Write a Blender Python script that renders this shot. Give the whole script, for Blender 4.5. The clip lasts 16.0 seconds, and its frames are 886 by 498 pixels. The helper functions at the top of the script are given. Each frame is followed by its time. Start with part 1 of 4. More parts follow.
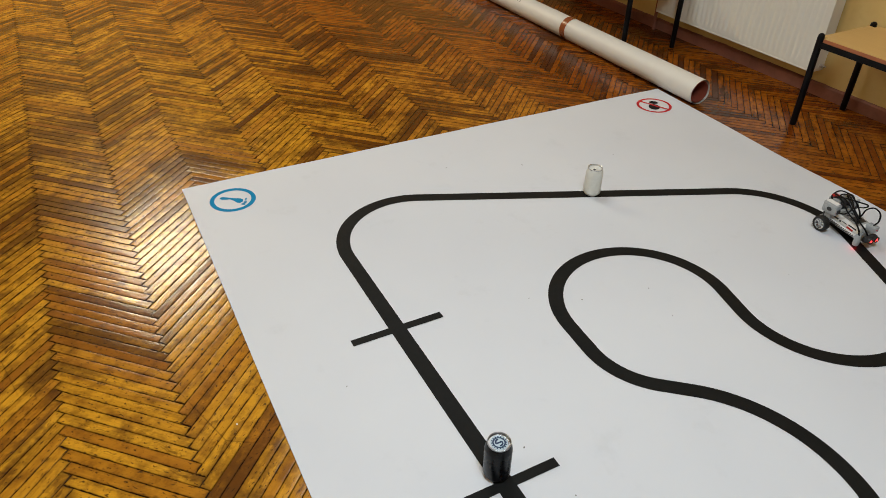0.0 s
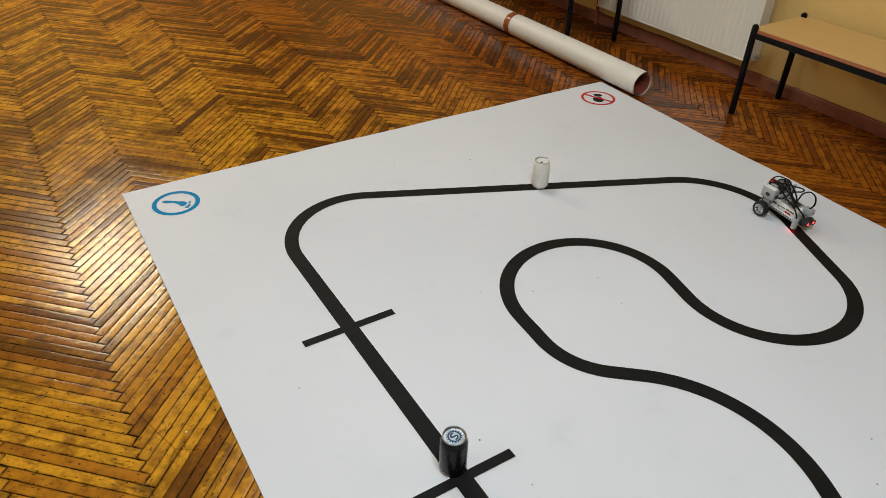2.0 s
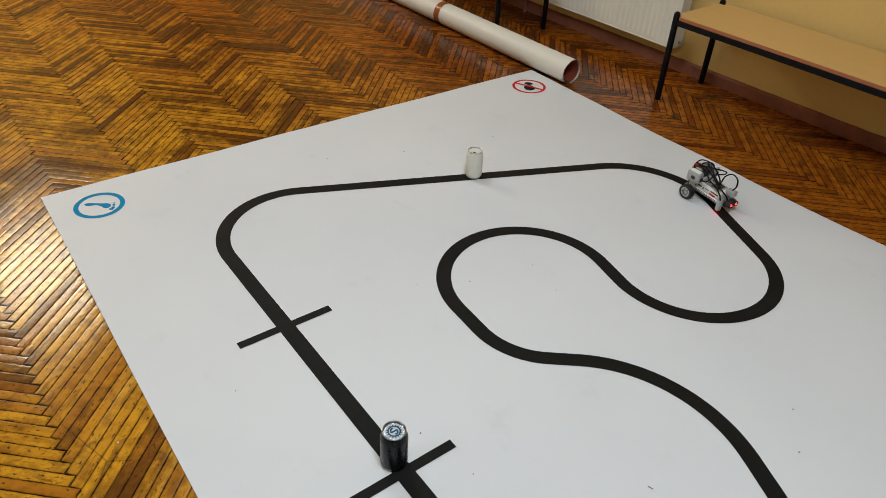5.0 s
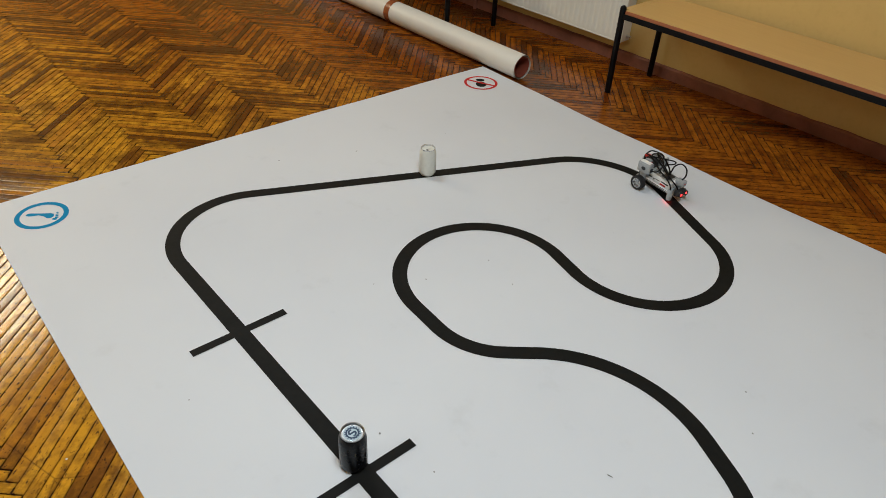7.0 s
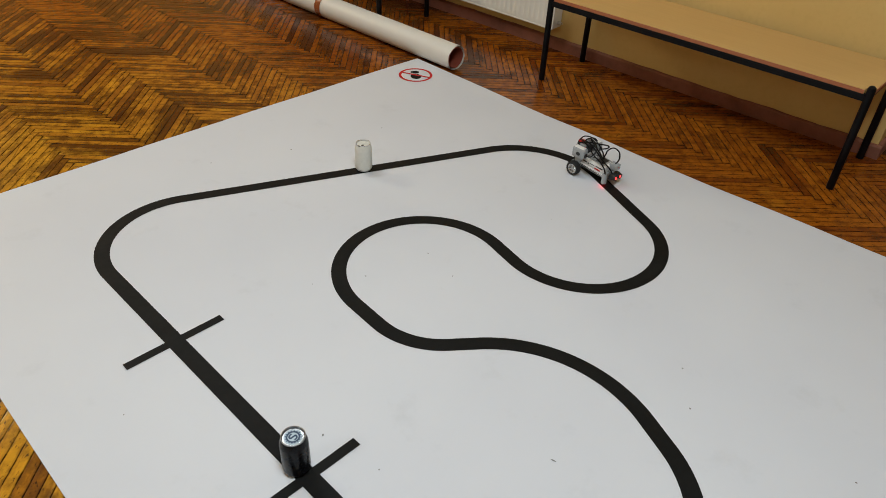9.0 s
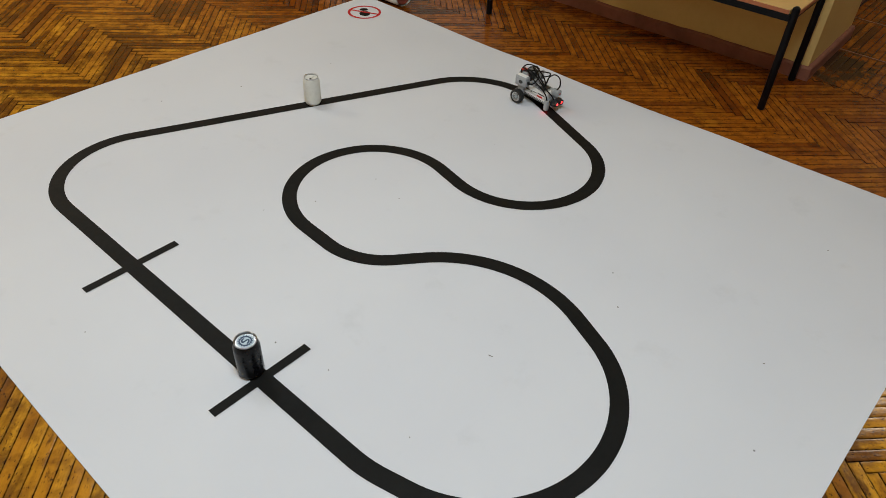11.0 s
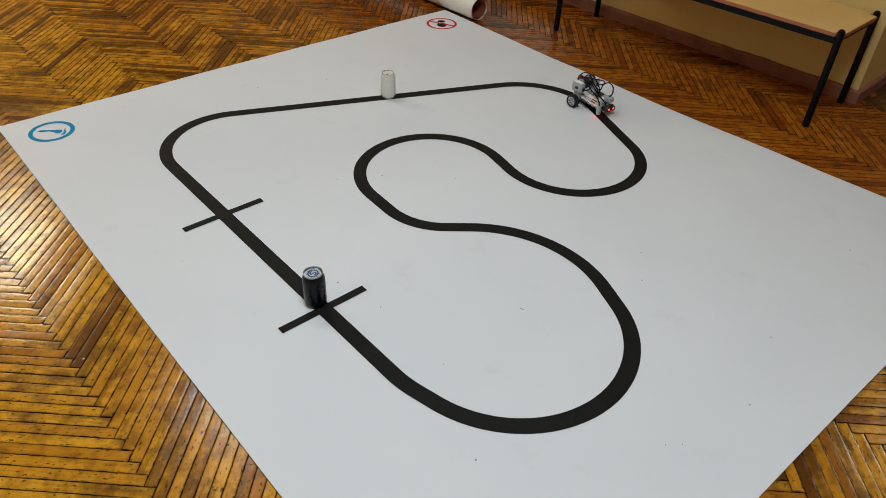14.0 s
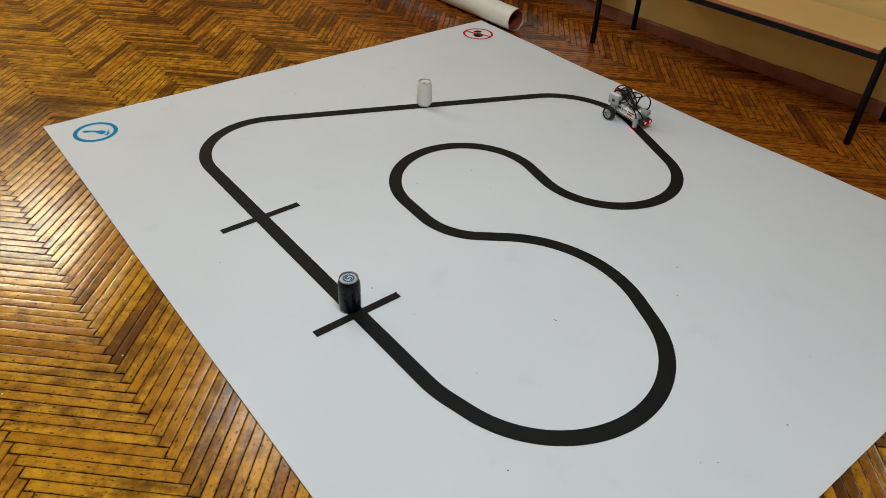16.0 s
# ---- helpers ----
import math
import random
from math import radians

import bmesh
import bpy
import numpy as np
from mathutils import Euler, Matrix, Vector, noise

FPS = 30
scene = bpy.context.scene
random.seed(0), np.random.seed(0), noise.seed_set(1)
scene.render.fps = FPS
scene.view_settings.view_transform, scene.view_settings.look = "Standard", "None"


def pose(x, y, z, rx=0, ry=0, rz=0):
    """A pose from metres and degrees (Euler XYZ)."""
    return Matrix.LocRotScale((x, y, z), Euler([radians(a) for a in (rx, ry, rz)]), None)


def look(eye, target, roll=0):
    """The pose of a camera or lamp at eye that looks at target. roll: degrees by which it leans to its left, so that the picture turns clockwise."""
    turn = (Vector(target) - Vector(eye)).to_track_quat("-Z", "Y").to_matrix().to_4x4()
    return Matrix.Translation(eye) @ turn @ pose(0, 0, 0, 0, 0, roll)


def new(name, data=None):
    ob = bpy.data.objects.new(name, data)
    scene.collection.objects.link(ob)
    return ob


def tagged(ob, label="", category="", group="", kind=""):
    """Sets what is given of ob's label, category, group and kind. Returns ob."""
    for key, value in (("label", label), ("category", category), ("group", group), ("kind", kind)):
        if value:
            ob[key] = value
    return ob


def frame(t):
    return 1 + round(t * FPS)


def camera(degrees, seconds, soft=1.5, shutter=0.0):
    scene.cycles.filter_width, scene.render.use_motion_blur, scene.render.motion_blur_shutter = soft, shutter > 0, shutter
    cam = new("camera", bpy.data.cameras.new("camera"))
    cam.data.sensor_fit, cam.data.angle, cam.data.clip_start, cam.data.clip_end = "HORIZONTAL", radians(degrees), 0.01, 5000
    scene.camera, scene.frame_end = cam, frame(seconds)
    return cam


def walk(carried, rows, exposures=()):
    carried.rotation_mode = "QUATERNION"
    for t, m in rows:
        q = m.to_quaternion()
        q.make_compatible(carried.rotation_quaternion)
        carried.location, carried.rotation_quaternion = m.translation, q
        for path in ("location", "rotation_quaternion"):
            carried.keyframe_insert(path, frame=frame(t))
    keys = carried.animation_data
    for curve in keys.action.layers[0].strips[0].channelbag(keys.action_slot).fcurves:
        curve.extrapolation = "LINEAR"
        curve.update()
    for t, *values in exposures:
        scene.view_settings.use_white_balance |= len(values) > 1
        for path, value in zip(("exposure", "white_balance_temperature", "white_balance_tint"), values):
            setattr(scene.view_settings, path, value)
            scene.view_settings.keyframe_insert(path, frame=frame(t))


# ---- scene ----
cam = camera(64.64, 16.0, soft=0.5)
PATH = [
    (0, (-0.6214, -0.8669, 1.4074), (0.1430, 0.5629, 0.2536), 1.11),
    (0.5, (-0.6165, -0.8641, 1.4066), (0.1770, 0.5523, 0.2558), 0.45),
    (1, (-0.6175, -0.8618, 1.4109), (0.2014, 0.5409, 0.2610), 1.39),
    (1.5, (-0.6191, -0.8681, 1.3977), (0.2242, 0.5260, 0.2551), 1.98),
    (2, (-0.6085, -0.8727, 1.3957), (0.2670, 0.4915, 0.2413), 1.78),
    (2.5, (-0.5980, -0.8757, 1.3951), (0.3091, 0.4551, 0.2262), 1.77),
    (3, (-0.5925, -0.8768, 1.3929), (0.3372, 0.4300, 0.2149), 2.02),
    (3.5, (-0.5918, -0.8793, 1.4007), (0.3499, 0.4163, 0.2196), 2.34),
    (4, (-0.5922, -0.8775, 1.4056), (0.3622, 0.4125, 0.2288), 2.73),
    (6.5, (-0.5672, -0.8844, 1.4031), (0.5046, 0.3121, 0.2285), 3.01),
    (7, (-0.5642, -0.8891, 1.3967), (0.5192, 0.3004, 0.2257), 3.18),
    (7.5, (-0.5616, -0.8895, 1.4013), (0.5329, 0.2831, 0.2235), 3.19),
    (8, (-0.5542, -0.8950, 1.4045), (0.5562, 0.2583, 0.2225), 2.75),
    (8.5, (-0.5409, -0.8993, 1.4030), (0.5961, 0.2318, 0.2248), 2.58),
    (9, (-0.5213, -0.9146, 1.4000), (0.6493, 0.1749, 0.2157), 2.84),
    (9.5, (-0.4850, -0.9552, 1.3910), (0.7076, 0.0882, 0.1873), 3.10),
    (10, (-0.4433, -1.0081, 1.3767), (0.7110, 0.0039, 0.1104), 1.82),
    (10.2, (-0.4481, -1.0144, 1.3737), (0.6920, -0.0219, 0.0794), 1.63),
    (12.3, (-0.7803, -1.2884, 1.4201), (0.4409, -0.3274, 0.1771), 4.66),
    (12.5, (-0.7728, -1.3154, 1.4227), (0.4219, -0.3141, 0.1856), 4.60),
    (13, (-0.7580, -1.3676, 1.4190), (0.3477, -0.2603, 0.1895), 3.09),
    (13.5, (-0.7614, -1.3785, 1.4116), (0.3155, -0.2390, 0.1861), 2.65),
    (14, (-0.7700, -1.3683, 1.4078), (0.2985, -0.2171, 0.1859), 2.53),
    (14.5, (-0.7783, -1.3608, 1.4075), (0.2775, -0.1970, 0.1865), 2.58),
    (15, (-0.7825, -1.3607, 1.4143), (0.2581, -0.1796, 0.1968), 2.50),
    (15.5, (-0.7905, -1.3542, 1.4071), (0.2423, -0.1543, 0.2015), 2.73),
    (16, (-0.7978, -1.3513, 1.4068), (0.2275, -0.1427, 0.2034), 2.61),
]
EXPOSURE = -0.19
walk(cam, [(t, look(eye, target, roll)) for t, eye, target, roll in PATH], exposures=[(0.0, EXPOSURE, 6500, 10), (4.0, EXPOSURE - 0.05, 6470, 9.5), (6.5, EXPOSURE - 0.10, 6430, 8.5), (9.5, EXPOSURE - 0.09, 6500, 10), (12.5, EXPOSURE - 0.17, 6420, 9), (16.0, EXPOSURE - 0.18, 6380, 8)])

# ---- light ----
world = bpy.data.worlds.new("night_hall")
world.use_nodes = True
world.node_tree.nodes["Background"].inputs["Color"].default_value = (1.0, 0.86, 0.66, 1)
world.node_tree.nodes["Background"].inputs["Strength"].default_value = 0.05
scene.world = world


def ceiling_lamp(x, y, z, watts, sx, sy, color=(0.842, 0.938, 0.992)):
    data = bpy.data.lights.new("ceiling_lamp", "AREA")
    data.shape, data.size, data.size_y, data.energy, data.color = "RECTANGLE", sx, sy, watts, color
    ob = new("ceiling_lamp", data)
    ob.matrix_world = pose(x, y, z)
    return ob


CEIL = 3.3
WARM = (1.0, 0.92, 0.76)
ceiling_lamp(-0.34, 6.05, CEIL - 0.06, 122, 1.0, 0.6, (1.0, 0.88, 0.62))
ceiling_lamp(-0.10, -0.80, CEIL - 0.06, 84, 0.9, 0.9)
ceiling_lamp(0.75, 2.5, CEIL - 0.06, 42, 0.9, 0.9)
# Unseen fill lamp, added to brighten the left side of the floor.
ceiling_lamp(-3.7, 1.2, CEIL - 0.06, 42, 0.9, 0.9)
ceiling_lamp(5.0, -1.45, CEIL - 0.06, 22, 0.3, 0.3, WARM)


# ---- materials ----
PITCH, COLUMN = 0.0423, 0.279
PW, PL = PITCH / math.sqrt(2), COLUMN * math.sqrt(2)


def material(name, color, rough=0.5, metal=0.0, coat=0.0, spec=0.5):
    m = bpy.data.materials.new(name)
    m.use_nodes = True
    b = m.node_tree.nodes["Principled BSDF"]
    b.inputs["Base Color"].default_value = (*color, 1)
    b.inputs["Roughness"].default_value = rough
    b.inputs["Metallic"].default_value = metal
    b.inputs["Coat Weight"].default_value = coat
    b.inputs["Specular IOR Level"].default_value = spec
    return m, m.node_tree, b


def node(tree, kind, **inputs):
    n = tree.nodes.new(kind)
    for k, v in inputs.items():
        n.inputs[k.replace("_", " ")].default_value = v
    return n


def ramp(tree, fac, stops):
    r = tree.nodes.new("ShaderNodeValToRGB")
    while len(r.color_ramp.elements) < len(stops):
        r.color_ramp.elements.new(0.5)
    for e, (p, c) in zip(r.color_ramp.elements, stops):
        e.position, e.color = p, (*c, 1)
    tree.links.new(fac, r.inputs["Fac"])
    return r.outputs["Color"]


def mixed(tree, fac, a, b, how="MIX"):
    n = tree.nodes.new("ShaderNodeMix")
    n.data_type, n.blend_type = "RGBA", how
    for sock, v in ((n.inputs[0], fac), (n.inputs[6], a), (n.inputs[7], b)):
        if isinstance(v, (int, float)):
            sock.default_value = v
        elif isinstance(v, tuple):
            sock.default_value = (*v, 1)
        else:
            tree.links.new(v, sock)
    return n.outputs[2]


def noise_of(tree, vec, scale, detail=4, rough=0.55):
    n = node(tree, "ShaderNodeTexNoise", Scale=scale, Detail=detail, Roughness=rough)
    tree.links.new(vec, n.inputs["Vector"])
    return n.outputs["Fac"]


def position(tree):
    return tree.nodes.new("ShaderNodeNewGeometry").outputs["Position"]


def scaled(tree, vec, s):
    n = tree.nodes.new("ShaderNodeMapping")
    n.inputs["Scale"].default_value = s
    tree.links.new(vec, n.inputs["Vector"])
    return n.outputs["Vector"]


def arith(tree, op, a, b):
    n = tree.nodes.new("ShaderNodeMath")
    n.operation = op
    for sock, v in zip(n.inputs, (a, b)):
        if isinstance(v, (int, float)):
            sock.default_value = v
        else:
            tree.links.new(v, sock)
    return n.outputs[0]


def bumped(tree, b, height, strength, distance=0.002):
    n = node(tree, "ShaderNodeBump", Strength=strength, Distance=distance)
    tree.links.new(height, n.inputs["Height"])
    tree.links.new(n.outputs["Normal"], b.inputs["Normal"])


def parquet_material(name, island):
    """Old varnished oak strips: each strip has its own tone, grain along it, worn dark patches across many strips."""
    m, t, b = material(name, (0.3, 0.16, 0.03), 0.3, spec=0.30)
    if island:
        rnd = t.nodes.new("ShaderNodeNewGeometry").outputs["Random Per Island"]
    else:
        rnd = t.nodes.new("ShaderNodeObjectInfo").outputs["Random"]
    uv = t.nodes.new("ShaderNodeTexCoord").outputs["UV"]
    shift = t.nodes.new("ShaderNodeVectorMath")
    shift.operation = "ADD"
    t.links.new(uv, shift.inputs[0])
    comb = t.nodes.new("ShaderNodeCombineXYZ")
    t.links.new(arith(t, "MULTIPLY", rnd, 37.0), comb.inputs[0])
    t.links.new(arith(t, "MULTIPLY", rnd, 91.0), comb.inputs[1])
    t.links.new(comb.outputs[0], shift.inputs[1])
    vec = shift.outputs[0]
    grain = noise_of(t, scaled(t, vec, (9, 260, 1)), 1.0, 5, 0.6)
    broad = noise_of(t, scaled(t, vec, (5, 40, 1)), 1.0, 3)
    pores = noise_of(t, scaled(t, vec, (45, 420, 1)), 1.0, 3)
    pos = position(t)
    away = t.nodes.new("ShaderNodeMapping")
    away.inputs["Location"].default_value = (3.7, 1.3, 0.4)
    t.links.new(pos, away.inputs["Vector"])
    psep = t.nodes.new("ShaderNodeSeparateXYZ")
    t.links.new(pos, psep.inputs[0])
    # Position bias: fewer dark patches below y 0.5, more above y 1.7.
    far_bias = ramp(t, arith(t, "MULTIPLY", psep.outputs[1], 0.25), [(0.12, (0.0,) * 3), (0.42, (1.0,) * 3)])
    worn = arith(t, "ADD", noise_of(t, away.outputs["Vector"], 2.1, 9, 0.76), arith(t, "ADD", arith(t, "MULTIPLY", arith(t, "SUBTRACT", rnd, 0.5), 0.26), arith(t, "MULTIPLY", arith(t, "SUBTRACT", broad, 0.5), 0.24)))
    worn = arith(t, "ADD", worn, arith(t, "MULTIPLY", arith(t, "SUBTRACT", far_bias, 0.58), 0.105))
    # Second position bias: dark patches denser below y -1.
    heel = ramp(t, arith(t, "MULTIPLY", psep.outputs[1], -0.25), [(0.24, (0.0,) * 3), (0.34, (1.0,) * 3)])
    worn = arith(t, "ADD", worn, arith(t, "MULTIPLY", heel, 0.075))
    spots = noise_of(t, scaled(t, vec, (9, 26, 1)), 1.0, 5, 0.68)
    specks = noise_of(t, scaled(t, vec, (60, 130, 1)), 1.0, 3, 0.6)
    tone = ramp(t, rnd, [(0.0, (0.26, 0.090, 0.010)), (0.07, (0.44, 0.170, 0.012)), (0.28, (0.575, 0.258, 0.015)), (0.80, (0.70, 0.338, 0.020)), (0.95, (0.52, 0.208, 0.012)), (1.0, (0.30, 0.104, 0.008))])
    c = mixed(t, ramp(t, grain, [(0.42, (0.0,) * 3), (0.66, (0.24,) * 3)]), tone, (0.24, 0.085, 0.008))
    c = mixed(t, ramp(t, broad, [(0.46, (0.0,) * 3), (0.74, (0.50,) * 3)]), c, (0.25, 0.085, 0.008))
    smear = noise_of(t, pos, 19.0, 6, 0.62)
    c = mixed(t, ramp(t, smear, [(0.46, (0.0,) * 3), (0.64, (0.62,) * 3)]), c, (0.15, 0.052, 0.007))
    c = mixed(t, ramp(t, worn, [(0.505, (0.0,) * 3), (0.56, (0.46,) * 3), (0.66, (0.85,) * 3)]), c, (0.085, 0.029, 0.006))
    c = mixed(t, ramp(t, spots, [(0.605, (0.0,) * 3), (0.66, (0.62,) * 3)]), c, (0.075, 0.026, 0.005))
    c = mixed(t, ramp(t, specks, [(0.608, (0.0,) * 3), (0.655, (0.85,) * 3)]), c, (0.04, 0.018, 0.008))
    cuts = t.nodes.new("ShaderNodeTexVoronoi")
    cuts.feature = "DISTANCE_TO_EDGE"
    cuts.inputs["Scale"].default_value = 3.1
    t.links.new(scaled(t, pos, (1.0, 0.55, 1.0)), cuts.inputs["Vector"])
    scratch = arith(t, "MULTIPLY", ramp(t, cuts.outputs["Distance"], [(0.0, (1.0,) * 3), (0.006, (0.0,) * 3)]), ramp(t, noise_of(t, pos, 4.0, 4), [(0.50, (0.0,) * 3), (0.58, (0.6,) * 3)]))
    c = mixed(t, scratch, c, (0.06, 0.022, 0.006))
    # Multiplies the wood redder and darker towards higher x and y above 1.2.
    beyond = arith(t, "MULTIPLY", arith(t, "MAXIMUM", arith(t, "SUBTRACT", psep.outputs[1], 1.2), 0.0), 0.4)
    x_tone = arith(t, "ADD", arith(t, "ADD", psep.outputs[0], beyond), arith(t, "MULTIPLY", arith(t, "SUBTRACT", worn, 0.5), 2.5))
    c = mixed(t, ramp(t, arith(t, "MULTIPLY", x_tone, 0.25), [(0.15, (0.0,) * 3), (0.42, (0.95,) * 3)]), c, (0.54, 0.318, 0.31), "MULTIPLY")
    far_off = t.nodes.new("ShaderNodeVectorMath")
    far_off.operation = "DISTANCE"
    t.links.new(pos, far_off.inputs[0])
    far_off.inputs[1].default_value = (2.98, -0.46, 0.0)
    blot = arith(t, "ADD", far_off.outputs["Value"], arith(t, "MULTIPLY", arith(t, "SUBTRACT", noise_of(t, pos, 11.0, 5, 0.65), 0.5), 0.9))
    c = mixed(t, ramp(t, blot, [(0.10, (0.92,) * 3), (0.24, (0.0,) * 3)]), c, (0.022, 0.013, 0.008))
    c = mixed(t, ramp(t, pores, [(0.58, (0.0,) * 3), (0.72, (0.30,) * 3)]), c, (0.12, 0.045, 0.005))
    sep = t.nodes.new("ShaderNodeSeparateXYZ")
    t.links.new(uv, sep.inputs[0])
    rim_v = arith(t, "SUBTRACT", PW / 2, arith(t, "ABSOLUTE", sep.outputs[1], 0.0))
    rim_u = arith(t, "SUBTRACT", PL / 2, arith(t, "ABSOLUTE", sep.outputs[0], 0.0))
    edge_n = noise_of(t, scaled(t, vec, (25, 25, 1)), 1.0, 3, 0.6)
    rim_d = arith(t, "ADD", arith(t, "MINIMUM", rim_v, arith(t, "MULTIPLY", rim_u, 0.55)), arith(t, "MULTIPLY", arith(t, "SUBTRACT", edge_n, 0.52), -0.009))
    c = mixed(t, ramp(t, arith(t, "MULTIPLY", rim_d, 100.0), [(0.05, (0.92,) * 3), (0.12, (0.42,) * 3), (0.30, (0.16,) * 3), (0.60, (0.0,) * 3)]), c, (0.030, 0.010, 0.003))
    t.links.new(c, b.inputs["Base Color"])
    rough = arith(t, "ADD", arith(t, "MULTIPLY", spots, 0.13), arith(t, "MULTIPLY", smear, 0.13))
    t.links.new(arith(t, "ADD", rough, 0.06), b.inputs["Roughness"])
    along = t.nodes.new("ShaderNodeTangent")
    along.direction_type, along.uv_map = "UV_MAP", "grain"
    t.links.new(along.outputs["Tangent"], b.inputs["Tangent"])
    b.inputs["Anisotropic"].default_value = 0.35
    height = arith(t, "ADD", arith(t, "MULTIPLY", grain, 0.05), arith(t, "ADD", arith(t, "MULTIPLY", broad, 0.45), arith(t, "MULTIPLY", noise_of(t, pos, 34.0, 3), 0.55)))
    crown = arith(t, "MULTIPLY", arith(t, "POWER", arith(t, "MULTIPLY", arith(t, "ABSOLUTE", sep.outputs[1], 0.0), 2 / PW), 4.0), -0.30)
    bumped(t, b, arith(t, "ADD", height, crown), 0.6, 0.0018)
    return m


def plaster(name, color, dirt, scale=3.0):
    m, t, b = material(name, color, 0.75)
    pos = position(t)
    c = mixed(t, ramp(t, noise_of(t, pos, scale, 5), [(0.4, (0.0,) * 3), (0.75, (0.55,) * 3)]), color, dirt)
    c = mixed(t, ramp(t, noise_of(t, pos, 40, 3), [(0.5, (0.0,) * 3), (0.8, (0.3,) * 3)]), c, dirt)
    t.links.new(c, b.inputs["Base Color"])
    bumped(t, b, noise_of(t, pos, 120, 4), 0.25, 0.002)
    return m


def plain(name, color, rough=0.5, metal=0.0, coat=0.0, wear=0.25, scale=60, bump=0.1, spec=0.5):
    """A surface of one paint with fine blotches and a little relief."""
    m, t, b = material(name, color, rough, metal, coat, spec)
    pos = position(t)
    n = noise_of(t, pos, scale, 4)
    low = noise_of(t, pos, scale / 9, 3)
    c = mixed(t, ramp(t, n, [(0.35, (0.0,) * 3), (0.8, (wear,) * 3)]), color, tuple(0.6 * v for v in color))
    c = mixed(t, ramp(t, low, [(0.4, (0.0,) * 3), (0.8, (wear,) * 3)]), c, tuple(min(1, 1.25 * v + 0.01) for v in color))
    t.links.new(c, b.inputs["Base Color"])
    t.links.new(arith(t, "ADD", arith(t, "MULTIPLY", n, 0.16), max(0.02, rough - 0.08)), b.inputs["Roughness"])
    if bump:
        bumped(t, b, n, bump, 0.001)
    return m


def glowing(name, color, strength):
    m, t, b = material(name, color, 0.3)
    b.inputs["Emission Color"].default_value = (*color, 1)
    b.inputs["Emission Strength"].default_value = strength
    return m


def paper_material():
    m, t, b = material("mat_vinyl", (0.68, 0.69, 0.69), 0.5, spec=0.3)
    pos = position(t)
    c = mixed(t, ramp(t, noise_of(t, pos, 1.3, 3), [(0.35, (0.0,) * 3), (0.7, (1.0,) * 3)]), (0.672, 0.690, 0.718), (0.634, 0.653, 0.688))
    c = mixed(t, ramp(t, noise_of(t, pos, 5.0, 5, 0.65), [(0.60, (0.0,) * 3), (0.78, (0.35,) * 3)]), c, (0.50, 0.51, 0.52))
    vor = node(t, "ShaderNodeTexVoronoi", Scale=4.5)
    t.links.new(pos, vor.inputs["Vector"])
    c = mixed(t, ramp(t, vor.outputs["Distance"], [(0.0, (0.9,) * 3), (0.013, (0.7,) * 3), (0.017, (0.0,) * 3)]), c, (0.05, 0.05, 0.05))
    t.links.new(c, b.inputs["Base Color"])
    bumped(t, b, noise_of(t, pos, 3.5, 3), 0.12, 0.01)
    return m


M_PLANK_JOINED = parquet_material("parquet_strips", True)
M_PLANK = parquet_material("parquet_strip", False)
M_GAP = plain("joint_dirt", (0.014, 0.007, 0.004), 0.9)
M_WALL = plaster("yellow_wall_paint", (0.69, 0.485, 0.175), (0.57, 0.375, 0.115), 1.6)
M_WHITEWALL = plaster("ceiling_white", (0.75, 0.73, 0.68), (0.68, 0.66, 0.60))
M_CREAM = plaster("cream_wall_paint", (0.70, 0.66, 0.56), (0.62, 0.57, 0.46), 1.6)
M_BASE = plaster("skirting_red_brown_paint", (0.265, 0.096, 0.056), (0.11, 0.038, 0.020), 9.0)
M_PAPER = paper_material()
M_BLACKPRINT = plain("black_print", (0.0066, 0.0070, 0.0066), 0.6, wear=0.3, bump=0.0, spec=0.14)
M_BLUEPRINT = plain("blue_print", (0.002, 0.155, 0.39), 0.6, wear=0.1, bump=0.0, spec=0.08)
M_CYANPRINT = plain("cyan_blue_print", (0.003, 0.225, 0.44), 0.6, wear=0.1, bump=0.0, spec=0.08)
M_REDPRINT = plain("red_print", (0.50, 0.018, 0.02), 0.55, wear=0.1, bump=0.0, spec=0.15)
M_STEEL = plain("black_enamel", (0.0032, 0.0032, 0.0042), 0.38, wear=0.4, scale=90, spec=0.14)
M_RADIATOR = plain("radiator_enamel", (0.72, 0.70, 0.62), 0.35, wear=0.08, scale=30, bump=0.03)
M_ROLL = plain("rolled_paper", (0.70, 0.68, 0.62), 0.45, wear=0.12, scale=14, bump=0.05)
M_ROLLIN = plain("roll_core_red_brown", (0.30, 0.07, 0.04), 0.5, wear=0.3)
M_TAPE = plain("brown_packing_tape", (0.27, 0.075, 0.025), 0.25, coat=0.4, wear=0.25)
M_INK = plain("grey_ink", (0.13, 0.12, 0.11), 0.6, bump=0.0)
M_CANBLACK = plain("black_can_paint", (0.0035, 0.0035, 0.0045), 0.28, coat=0.0, wear=0.2, bump=0.0, spec=0.22)
M_CANWHITE = plain("white_can_paint", (0.72, 0.72, 0.66), 0.35, wear=0.25, scale=70, bump=0.02)
M_ALU = plain("can_aluminium", (0.62, 0.63, 0.64), 0.28, metal=1.0, wear=0.25)
M_DARKALU = plain("dull_aluminium", (0.36, 0.37, 0.38), 0.35, metal=1.0, wear=0.3)
M_STICKER = plain("pale_blue_sticker", (0.44, 0.54, 0.60), 0.4, wear=0.15, bump=0.0)
M_STICKERBLUE = plain("dark_blue_sticker_print", (0.004, 0.032, 0.085), 0.4, wear=0.1, bump=0.0)
